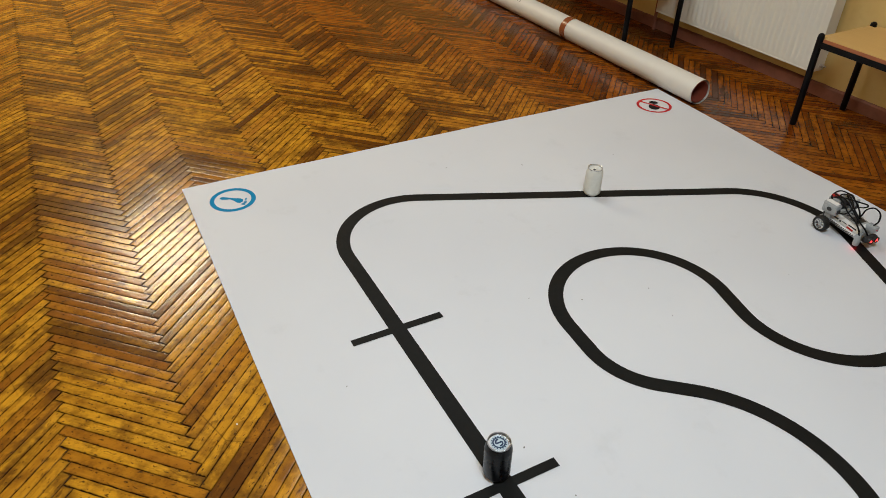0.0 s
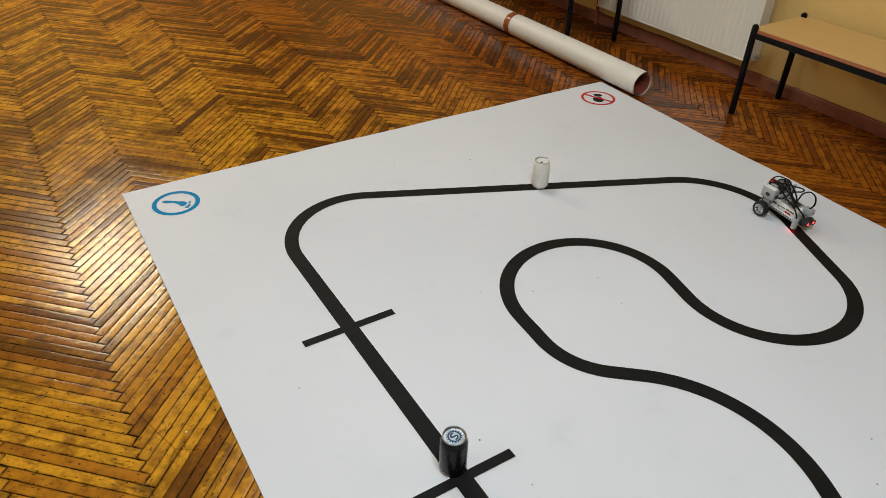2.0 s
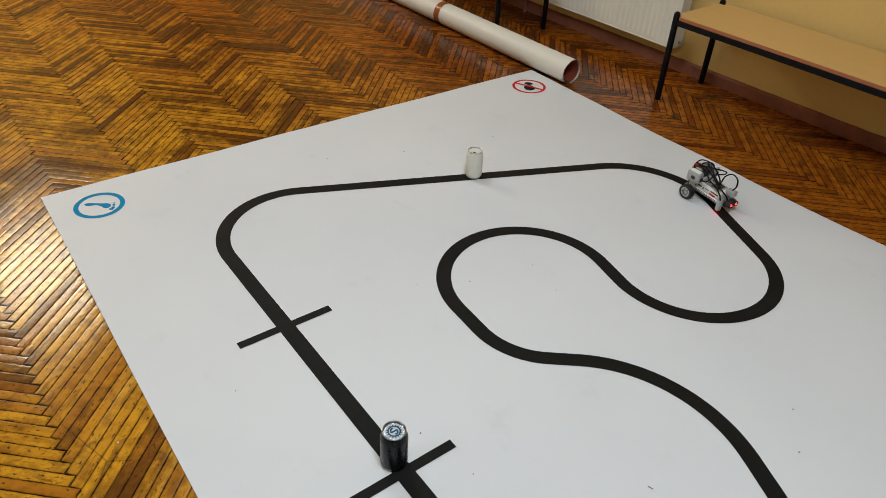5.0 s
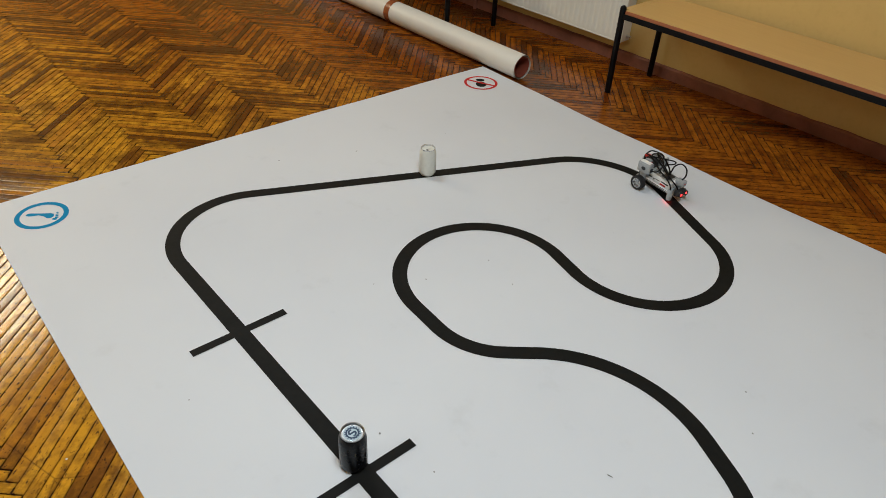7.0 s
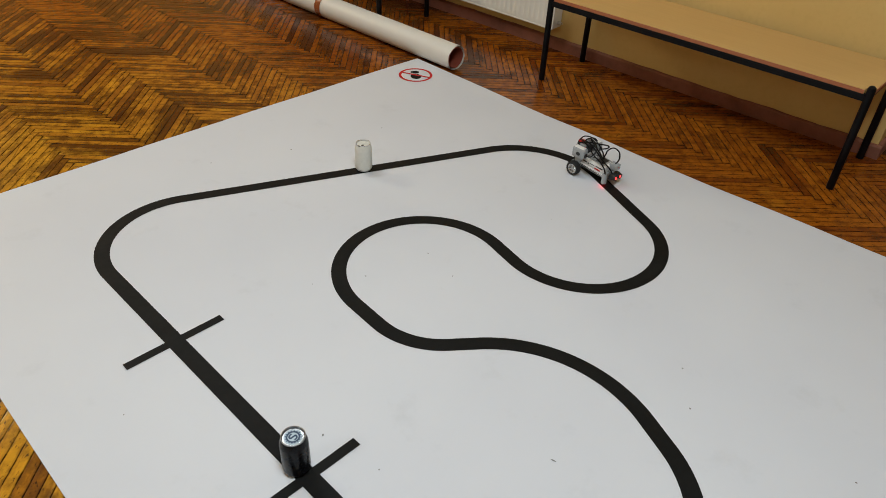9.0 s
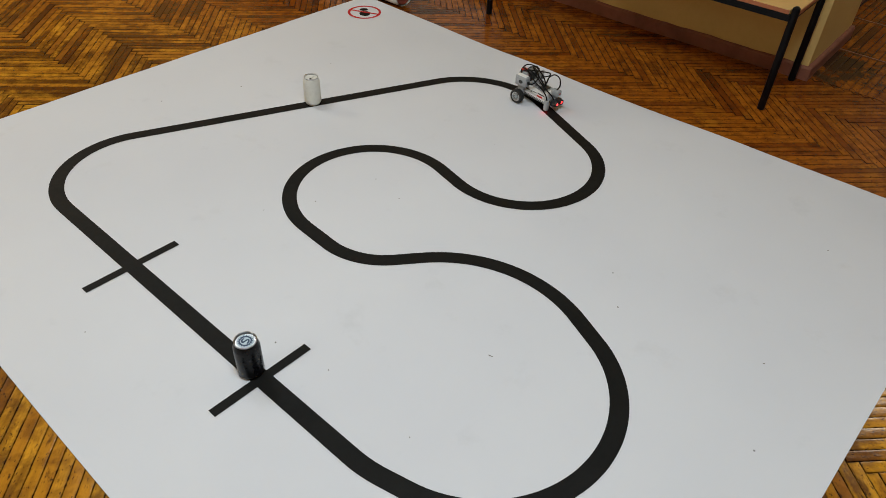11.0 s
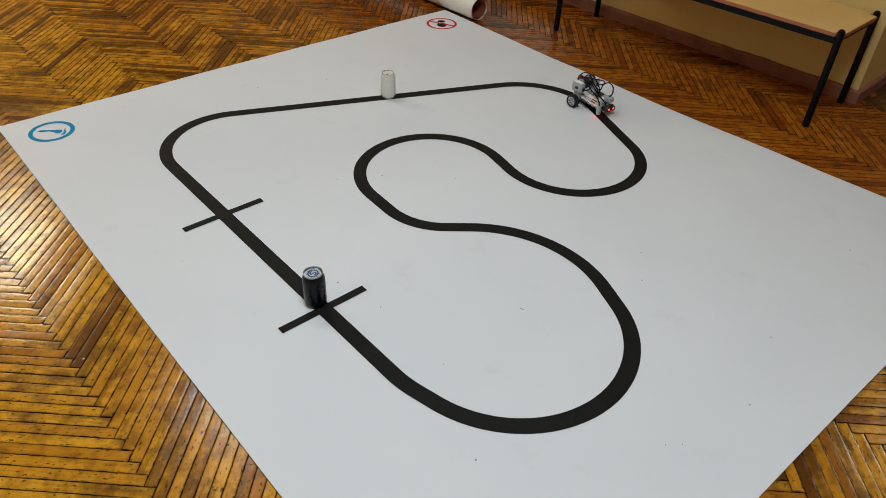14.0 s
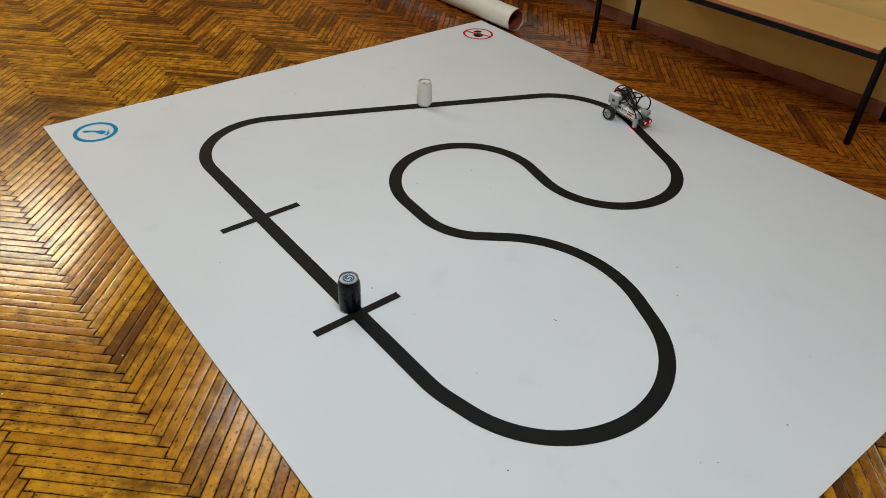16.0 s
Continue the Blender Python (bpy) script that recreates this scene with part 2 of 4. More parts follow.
M_LEGOW = plain("white_plastic", (0.80, 0.80, 0.78), 0.3, wear=0.1, bump=0.0)
M_LEGOG = plain("light_grey_plastic", (0.36, 0.38, 0.39), 0.28, wear=0.12, bump=0.0)
M_LEGOD = plain("dark_grey_plastic", (0.022, 0.023, 0.025), 0.35, wear=0.15, bump=0.0)
M_LEGOR = plain("red_plastic", (0.55, 0.02, 0.015), 0.3, wear=0.1, bump=0.0)
M_RUBBER = plain("black_rubber", (0.012, 0.012, 0.012), 0.6, wear=0.3)
M_CABLE = plain("black_cable", (0.003, 0.003, 0.0032), 0.5, wear=0.2, bump=0.0, spec=0.2)
M_REDGLOW = glowing("red_sensor_light", (1.0, 0.03, 0.03), 6.0)
M_REDBEAM = glowing("red_sensor_beam", (1.0, 0.01, 0.015), 34.0)


def wood_laminate():
    m, t, b = material("beech_laminate", (0.5, 0.31, 0.13), 0.38)
    pos = position(t)
    g = noise_of(t, scaled(t, pos, (70, 2.2, 70)), 1.0, 4)
    low = noise_of(t, pos, 2.0, 3)
    c = mixed(t, ramp(t, g, [(0.35, (0.0,) * 3), (0.75, (0.35,) * 3)]), (0.62, 0.395, 0.145), (0.51, 0.30, 0.098))
    c = mixed(t, ramp(t, low, [(0.4, (0.0,) * 3), (0.8, (0.3,) * 3)]), c, (0.55, 0.345, 0.125))
    t.links.new(c, b.inputs["Base Color"])
    bumped(t, b, g, 0.05, 0.001)
    return m


M_BEECH = wood_laminate()
M_SILL = plain("worn_threshold_wood", (0.22, 0.085, 0.030), 0.45, wear=0.4)
M_EDGE = plain("orange_brown_edge_band", (0.36, 0.115, 0.045), 0.4, wear=0.25)


# ---- mesh helpers ----
def part(name, bm, mat, parent=None, label="", smooth=False):
    me = bpy.data.meshes.new(name)
    bm.to_mesh(me)
    bm.free()
    me.materials.append(mat)
    if smooth:
        for p in me.polygons:
            p.use_smooth = True
        me.set_sharp_from_angle(angle=radians(38))
    ob = new(name, me)
    if parent is not None:
        ob.parent = parent
    if label:
        tagged(ob, label)
    return ob


def box(x0, x1, y0, y1, z0, z1, bevel=0.0, bm=None, m=None, segments=2):
    b = bmesh.new()
    bmesh.ops.create_cube(b, size=1.0)
    for v in b.verts:
        v.co = Vector(((x0, x1)[v.co.x > 0], (y0, y1)[v.co.y > 0], (z0, z1)[v.co.z > 0]))
    if bevel:
        bmesh.ops.bevel(b, geom=b.edges[:], offset=bevel, segments=segments, affect="EDGES", profile=0.5)
    if m is not None:
        b.transform(m)
    return joined(bm, b)


def joined(bm, b):
    if bm is None:
        return b
    me = bpy.data.meshes.new("tmp")
    b.to_mesh(me)
    b.free()
    bm.from_mesh(me)
    bpy.data.meshes.remove(me)
    return bm


def lathe(profile, n=40, bm=None, m=None):
    """Turn (radius, height) pairs about the z axis."""
    b = bmesh.new()
    rings = []
    for r, z in profile:
        if r < 1e-6:
            rings.append([b.verts.new((0, 0, z))])
        else:
            rings.append([b.verts.new((r * math.cos(2 * math.pi * k / n), r * math.sin(2 * math.pi * k / n), z)) for k in range(n)])
    for a, c in zip(rings, rings[1:]):
        for k in range(n):
            j = (k + 1) % n
            if len(a) == 1 and len(c) == 1:
                continue
            if len(a) == 1:
                b.faces.new((a[0], c[j], c[k]))
            elif len(c) == 1:
                b.faces.new((a[k], a[j], c[0]))
            else:
                b.faces.new((a[k], a[j], c[j], c[k]))
    bmesh.ops.recalc_face_normals(b, faces=b.faces[:])
    if m is not None:
        b.transform(m)
    return joined(bm, b)


def tube(points, r, n=8, bm=None, closed_ends=True):
    """A round bar swept along points."""
    b = bmesh.new()
    pts = [Vector(p) for p in points]
    rings = []
    up = Vector((0.13, 0.21, 0.97))
    for i, p in enumerate(pts):
        d = (pts[min(i + 1, len(pts) - 1)] - pts[max(i - 1, 0)]).normalized()
        s = d.cross(up)
        if s.length < 1e-3:
            s = d.cross(Vector((1, 0, 0)))
        s.normalize()
        w = s.cross(d)
        up = w
        rings.append([b.verts.new(p + r * (math.cos(2 * math.pi * k / n) * s + math.sin(2 * math.pi * k / n) * w)) for k in range(n)])
    for a, c in zip(rings, rings[1:]):
        for k in range(n):
            b.faces.new((a[k], a[(k + 1) % n], c[(k + 1) % n], c[k]))
    if closed_ends:
        b.faces.new(rings[0])
        b.faces.new(rings[-1])
    bmesh.ops.recalc_face_normals(b, faces=b.faces[:])
    return joined(bm, b)


def spline(ctrl, steps=8):
    """A smooth line through the control points."""
    p = [Vector(c) for c in ctrl]
    p = [2 * p[0] - p[1], *p, 2 * p[-1] - p[-2]]
    out = []
    for a, b, c, d in zip(p, p[1:], p[2:], p[3:]):
        for k in range(steps):
            t = k / steps
            out.append(0.5 * ((2 * b) + (c - a) * t + (2 * a - 5 * b + 4 * c - d) * t * t + (3 * b - a - 3 * c + d) * t ** 3))
    out.append(p[-2])
    return out


# ---- room ----
WALL_X = 2.705
CORNER_Y = -0.405
X0, X1, Y0, Y1 = -4.2, 6.2, -4.8, 8.2


def structure(name, bm, mat, label, category, smooth=False):
    return tagged(part(name, bm, mat, None, label, smooth), label, category, kind="structure")


# the bench wall stands a little askew to the mat
ASKEW = pose(WALL_X, CORNER_Y, 0) @ pose(0, 0, 0, 0, 0, 1.3) @ pose(-WALL_X, -CORNER_Y, 0)
wall = structure("wall_east", box(WALL_X, WALL_X + 0.64, CORNER_Y, Y1, 0, CEIL), M_WALL, "yellow painted plaster wall behind the benches", "wall")
wall.matrix_world = ASKEW
wall = structure("wall_east_return", box(WALL_X + 0.64, X1 + 0.1, CORNER_Y + 0.10, CORNER_Y + 0.5, 0, CEIL), M_WALL, "yellow painted wall set back beyond the corner", "wall")
wall.matrix_world = ASKEW
# Unseen walls and ceiling, added to close the room and bounce light.
structure("wall_far_east", box(X1, X1 + 0.2, Y0 - 0.2, CORNER_Y + 0.5, 0, CEIL), M_CREAM, "unseen cream end wall added for bounce light", "wall")
# North and west are yellow so that the varnish reflects warm.
structure("wall_north", box(X0 - 0.2, WALL_X, Y1, Y1 + 0.2, 0, CEIL), M_WALL, "unseen yellow far wall added for warm reflections", "wall")
structure("wall_west", box(X0 - 0.2, X0, Y0, Y1, 0, CEIL), M_WALL, "unseen yellow side wall added for warm reflections", "wall")
structure("wall_south", box(X0 - 0.2, X1, Y0 - 0.2, Y0, 0, CEIL), M_CREAM, "unseen cream rear wall added for bounce light", "wall")
structure("ceiling", box(X0 - 0.2, X1 + 0.2, Y0 - 0.2, Y1 + 0.2, CEIL, CEIL + 0.2), M_WHITEWALL, "unseen white ceiling added to close the room", "ceiling")


def skirting(length, height=0.062, depth=0.02):
    """A painted board with an uneven, chipped upper edge, along x from 0."""
    b = bmesh.new()
    n = max(4, int(length / 0.025))
    sec = []
    for i in range(n + 1):
        x = length * i / n
        w = 0.004 * noise.noise((x * 9, length, 1)) + 0.0025 * noise.noise((x * 40, length, 2))
        d = depth + 0.0015 * noise.noise((x * 7, length, 5))
        sec.append([b.verts.new(q) for q in ((x, 0, 0), (x, -d, 0), (x, -d, height - 0.008 + w), (x, -d + 0.006, height + w), (x, 0, height + w))])
    for a, c in zip(sec, sec[1:]):
        for k in range(4):
            b.faces.new((a[k], c[k], c[k + 1], a[k + 1]))
    b.faces.new(sec[0])
    b.faces.new(sec[-1][::-1])
    bmesh.ops.recalc_face_normals(b, faces=b.faces[:])
    return b


LAB_BASE = "chipped red-brown painted skirting board along the wall"
sk = structure("baseboard", skirting(Y1 - CORNER_Y + 0.02), M_BASE, LAB_BASE, "skirting board")
sk.matrix_world = ASKEW @ pose(WALL_X, Y1, 0, 0, 0, -90)
sk = structure("baseboard_return", skirting(0.64), M_BASE, LAB_BASE, "skirting board")
sk.matrix_world = ASKEW @ pose(WALL_X, CORNER_Y, 0)
sk = structure("baseboard_recess", skirting(2.4), M_BASE, LAB_BASE, "skirting board")
sk.matrix_world = ASKEW @ pose(WALL_X + 0.64, CORNER_Y + 0.10, 0)

# ---- parquet ----
floor = structure("floor", box(X0, X1, Y0, Y1, -0.2, -0.006), M_GAP, "old varnished oak herringbone parquet with dark joints", "floor")
SEAM_X, SEAM_Y = -0.617, 0.0034
FLOOR_TURN = math.radians(0.5)
R2 = math.sqrt(0.5)
MAT_X0, MAT_X1, MAT_Y0, MAT_Y1 = -0.417, 1.955, -1.20, 1.665


def strips():
    """Centre and direction of every strip of the herringbone."""
    for k in range(-8, 12):
        for i in range(-180, 260):
            for kind in (0, 1):
                if kind == 0:
                    u, v = i * PW + PL / 2, i * PW + PW / 2
                else:
                    u, v = (i - 0.5) * PW + PL, i * PW - PL / 2
                u, v = u + k * PL, v - k * PL
                c, s = math.cos(FLOOR_TURN), math.sin(FLOOR_TURN)
                p, q = (u - v) * R2, (u + v) * R2
                x, y = SEAM_X + c * p - s * q, SEAM_Y + s * p + c * q
                yield x, y, kind


def strip_mesh():
    """One bevelled strip, its long side along x: corners and faces."""
    a, b = PL / 2 - 0.0007, PW / 2 - 0.0006
    e = 0.0007
    low = [(-a, -b, -0.005), (a, -b, -0.005), (a, b, -0.005), (-a, b, -0.005)]
    mid = [(-a, -b, -e), (a, -b, -e), (a, b, -e), (-a, b, -e)]
    top = [(-a + e, -b + e, 0), (a - e, -b + e, 0), (a - e, b - e, 0), (-a + e, b - e, 0)]
    faces = [(8, 9, 10, 11)]
    for s in (0, 4):
        faces += [(s + k, s + (k + 1) % 4, s + 4 + (k + 1) % 4, s + 4 + k) for k in range(4)]
    return np.array(low + mid + top), faces


STRIP_V, STRIP_F = strip_mesh()
rng = np.random.default_rng(7)
turn = {0: math.radians(45) + FLOOR_TURN, 1: math.radians(135) + FLOOR_TURN}
near, far = [], []
for x, y, kind in strips():
    if not (X0 - 0.3 < x < X1 and Y0 - 0.3 < y < Y1 + 0.3):
        continue
    if x > WALL_X + 0.1 and y > CORNER_Y + 0.1:
        continue
    if x > 2.95:
        continue
    if MAT_X0 + 0.25 < x < MAT_X1 - 0.25 and MAT_Y0 + 0.25 < y < MAT_Y1 - 0.25:
        continue
    if -1.45 < x < -0.33 and -0.75 < y < 2.25 and len(near) < 300:
        near.append((x, y, kind))
    else:
        far.append((x, y, kind))


def strip_arrays(rows):
    vs, fs, uvs = [], [], []
    for n, (x, y, kind) in enumerate(rows):
        c, s = math.cos(turn[kind]), math.sin(turn[kind])
        tx, ty, dz = rng.normal(0, 0.0016), rng.normal(0, 0.009), rng.normal(0, 0.0002)
        q = STRIP_V * [1 - 0.010 * rng.random() ** 2, 1 - 0.035 * rng.random(), 1]
        vs.append(np.stack([x + c * q[:, 0] - s * q[:, 1], y + s * q[:, 0] + c * q[:, 1], q[:, 2] + dz + tx * q[:, 0] + ty * q[:, 1]], 1))
        fs += [tuple(12 * n + k for k in f) for f in STRIP_F]
    return np.concatenate(vs), fs


def uv_from_strip(me, count):
    layer = me.uv_layers.new(name="grain")
    loops = np.array([k for f in STRIP_F for k in f])
    one = STRIP_V[loops][:, :2]
    layer.data.foreach_set("uv", np.tile(one, (count, 1)).astype(np.float32).ravel())


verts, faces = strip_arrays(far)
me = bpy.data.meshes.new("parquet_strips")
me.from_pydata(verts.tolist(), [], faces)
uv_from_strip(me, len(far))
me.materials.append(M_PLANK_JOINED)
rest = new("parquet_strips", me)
rest.parent = floor
tagged(rest, kind="stuff")

# ---- printed mat ----
def mat_height(x, y):
    """The sheet lies flat inside and lifts in slow waves at its rims."""
    d = min(x - MAT_X0, MAT_X1 - x, y - MAT_Y0, MAT_Y1 - y)
    rim = max(0.0, 1 - d / 0.14) ** 2
    return 0.0022 + rim * (0.0035 + 0.005 * noise.noise((x * 2.3, y * 2.3, 3)))


mat = tagged(new("floor_mat"), "large white printed line-following mat lying on parquet", "floor mat")


def sheet():
    b = bmesh.new()
    nx, ny = 66, 80
    rows = []
    for j in range(ny + 1):
        rows.append([])
        for i in range(nx + 1):
            x, y = MAT_X0 + (MAT_X1 - MAT_X0) * i / nx, MAT_Y0 + (MAT_Y1 - MAT_Y0) * j / ny
            z = mat_height(x, y)
            f, g = i / nx, j / ny
            ex = 0.003 * noise.noise((y * 1.1, 3, 7)) * (i in (0, nx)) + max(0.0, (i - nx + 12) / 12) * (0.012 * (1 - g) - 0.030 * math.exp(-((y - 0.3) / 0.8) ** 2) + 0.008 * noise.noise((y * 2.6, 5, 1)))
            ey = 0.003 * noise.noise((x * 1.1, 9, 7)) * (j in (0, ny)) + g * (0.009 - 0.028 * f + 0.028 * f * (1 - f)) + (1 - g) * (0.031 - 0.064 * f)
            rows[-1].append(b.verts.new((x + ex, y + ey, z)))
    under = [[b.verts.new(v.co - Vector((0, 0, 0.0009))) for v in row] for row in rows]
    for j in range(ny):
        for i in range(nx):
            b.faces.new((rows[j][i], rows[j][i + 1], rows[j + 1][i + 1], rows[j + 1][i]))
            b.faces.new((under[j][i], under[j + 1][i], under[j + 1][i + 1], under[j][i + 1]))
    rim = rows[0] + [r[-1] for r in rows[1:]] + rows[-1][-2::-1] + [r[0] for r in rows[-2:0:-1]]
    low = under[0] + [r[-1] for r in under[1:]] + under[-1][-2::-1] + [r[0] for r in under[-2:0:-1]]
    for k in range(len(rim)):
        j = (k + 1) % len(rim)
        b.faces.new((rim[k], low[k], low[j], rim[j]))
    return b


part("sheet", sheet(), M_PAPER, mat, smooth=True)
PRINT = 0.0007


def belt(circles, step=0.012):
    """The centre line of a closed track round circles (x, y, radius, sense: 1 anticlockwise, -1 clockwise), with straight tangents between."""
    n, ends = len(circles), []
    for i in range(n):
        (ax, ay, ar, s1), (bx, by, br, s2) = circles[i], circles[(i + 1) % n]
        dx, dy = bx - ax, by - ay
        d = math.hypot(dx, dy)
        beta = math.atan2(dy, dx)
        k = max(-1.0, min(1.0, (s1 * ar - s2 * br) / d))
        heading = beta + math.asin(k)
        h = (math.cos(heading), math.sin(heading))
        ends.append(((ax + s1 * ar * h[1], ay - s1 * ar * h[0]), (bx + s2 * br * h[1], by - s2 * br * h[0])))
    out = []
    for i in range(n):
        cx, cy, r, s = circles[i]
        a, b = ends[i - 1][1], ends[i][0]
        t0, t1 = math.atan2(a[1] - cy, a[0] - cx), math.atan2(b[1] - cy, b[0] - cx)
        sweep = (t1 - t0) * s % (2 * math.pi) * s
        m = max(3, int(abs(sweep) * r / step))
        out += [(cx + r * math.cos(t0 + sweep * k / m), cy + r * math.sin(t0 + sweep * k / m)) for k in range(m + 1)]
        c, e = ends[i]
        m = max(1, int(math.dist(c, e) / 0.05))
        out += [(c[0] + (e[0] - c[0]) * k / m, c[1] + (e[1] - c[1]) * k / m) for k in range(1, m)]
    return out


def ribbon(line, width, closed=True, lift=PRINT):
    b = bmesh.new()
    n = len(line)
    pairs = []
    for i, (x, y) in enumerate(line):
        p, q = (line[i - 1], line[(i + 1) % n]) if closed else (line[max(0, i - 1)], line[min(n - 1, i + 1)])
        dx, dy = q[0] - p[0], q[1] - p[1]
        L = math.hypot(dx, dy)
        nx, ny = -dy / L * width / 2, dx / L * width / 2
        pairs.append([b.verts.new((x + s * nx, y + s * ny, mat_height(x, y) + lift)) for s in (-1, 1)])
    for i in range(n if closed else n - 1):
        a, c = pairs[i], pairs[(i + 1) % n]
        b.faces.new((a[0], c[0], c[1], a[1]))
    bmesh.ops.recalc_face_normals(b, faces=b.faces[:])
    for f in b.faces:
        if f.normal.z < 0:
            f.normal_flip()
    return b


TRACK = [(0.2687, 0.9746, 0.269, -1), (1.3731, 0.4367, 0.318, -1), (1.2605, 0.1005, 0.2805, -1), (0.7440, 0.3365, 0.2770, 1), (0.693, 0.2229, 0.2335, 1), (0.3581, -0.3259, 0.403, -1), (0.3653, -0.4358, 0.3502, -1), (0.3885, -0.3644, 0.3888, -1)]
LINE_W = 0.048
part("track_line", ribbon(belt(TRACK), LINE_W), M_BLACKPRINT, mat, "matt black printed closed track line")
for cy in (0.570, -0.0395):
    part("cross_mark", ribbon([(-0.146, cy), (-0.05, cy), (0.05, cy), (0.146, cy)], 0.027, False, PRINT + 0.0004), M_BLACKPRINT, mat, "short black printed bar across the line")


def flat_shape(outline, cx, cy, angle, lift=PRINT, flip=1):
    b = bmesh.new()
    c, s = math.cos(angle), math.sin(angle)
    vs = []
    for x, y in outline:
        y *= flip
        X, Y = cx + c * x - s * y, cy + s * x + c * y
        vs.append(b.verts.new((X, Y, mat_height(X, Y) + lift)))
    f = b.faces.new(vs)
    f.normal_update()
    if f.normal.z < 0:
        f.normal_flip()
    bmesh.ops.triangulate(b, faces=[f])
    return b


def ring_line(cx, cy, r, n=72):
    return [(cx + r * math.cos(2 * math.pi * k / n), cy + r * math.sin(2 * math.pi * k / n)) for k in range(n)]


def oval(cx, cy, rx, ry, n=20, tilt=0.0):
    c, s = math.cos(tilt), math.sin(tilt)
    out = []
    for k in range(n):
        x, y = rx * math.cos(2 * math.pi * k / n), ry * math.sin(2 * math.pi * k / n)
        out.append((cx + c * x - s * y, cy + s * x + c * y))
    return out


def foot_sign(cx, cy, angle, flip, ink):
    """A blue ring with a bare footprint: long sole, five toes."""
    part("sign_ring", ribbon(ring_line(cx, cy, 0.077), 0.017), ink, mat, "blue printed ring")
    sole = []
    for k in range(64):
        t = 2 * math.pi * k / 64
        f = 0.5 + 0.5 * math.cos(t)
        half = np.interp(f, (0, 0.05, 0.14, 0.28, 0.45, 0.64, 0.82, 0.94, 1), (0.0, 0.0068, 0.0098, 0.0084, 0.0058, 0.0095, 0.0162, 0.0135, 0.0))
        mid = np.interp(f, (0, 0.2, 0.45, 0.7, 0.85, 1), (0.0, -0.001, -0.0055, -0.002, 0.002, 0.003))
        sole.append((-0.054 + 0.096 * f, mid + half * (1 if math.sin(t) > 0 else -1)))
    part("footprint_sole", flat_shape(sole, cx, cy, angle, flip=flip), ink, mat, "blue printed sole of a footprint")
    for k, r in enumerate((0.0068, 0.0052, 0.0047, 0.0042, 0.0036)):
        x, y = 0.054 - 0.003 * abs(k - 1), 0.021 - 0.0100 * k
        part("footprint_toe", flat_shape(oval(x, y, r * 1.25, r * 0.85, 14), cx, cy, angle, flip=flip), ink, mat)


foot_sign(-0.259, 1.514, math.radians(-38), -1, M_CYANPRINT)
foot_sign(1.833, -1.086, math.radians(142), -1, M_BLUEPRINT)
part("sign_ring", ribbon(ring_line(1.802, 1.495, 0.078), 0.013), M_REDPRINT, mat, "red printed ring of a no-shoes sign")
part("shoe_sole", flat_shape(oval(-0.017, 0, 0.033, 0.027, 24), 1.802, 1.495, math.radians(52)), M_BLACKPRINT, mat, "black printed shoe sole")
part("shoe_heel", flat_shape(oval(0.036, 0, 0.017, 0.022, 20), 1.802, 1.495, math.radians(52)), M_BLACKPRINT, mat, "black printed shoe heel")
part("sign_bar", ribbon([(1.802 - 0.030, 1.495 + 0.068), (1.802, 1.495), (1.802 + 0.030, 1.495 - 0.068)], 0.013, False, PRINT + 0.0006), M_REDPRINT, mat, "red printed diagonal bar")

# ---- cans ----


def can_body():
    prof = [(0.0, 0.004), (0.020, 0.003), (0.0245, 0.0), (0.027, 0.001), (0.0325, 0.010), (0.0330, 0.013), (0.0330, 0.092), (0.0325, 0.096), (0.0285, 0.108), (0.0273, 0.1105)]
    return lathe(prof, 48)


RIM = [(0.0273, 0.1100), (0.0284, 0.1120), (0.0283, 0.1146), (0.0270, 0.1150), (0.0258, 0.1140), (0.0252, 0.1085)]


def gear_outline(teeth=16, r0=0.0158, r1=0.0188):
    out = []
    for k in range(teeth):
        for f, r in ((0.0, r0), (0.22, r0), (0.30, r1), (0.66, r1), (0.74, r0)):
            a = 2 * math.pi * (k + f) / teeth
            out.append((r * math.cos(a), r * math.sin(a)))
    return out


def flat_ring(outer, inner, z):
    b = bmesh.new()
    o = [b.verts.new((x, y, z)) for x, y in outer]
    i = [b.verts.new((x, y, z)) for x, y in inner]
    n = len(o)
    for k in range(n):
        b.faces.new((o[k], o[(k + 1) % n], i[(k + 1) % n], i[k]))
    return b


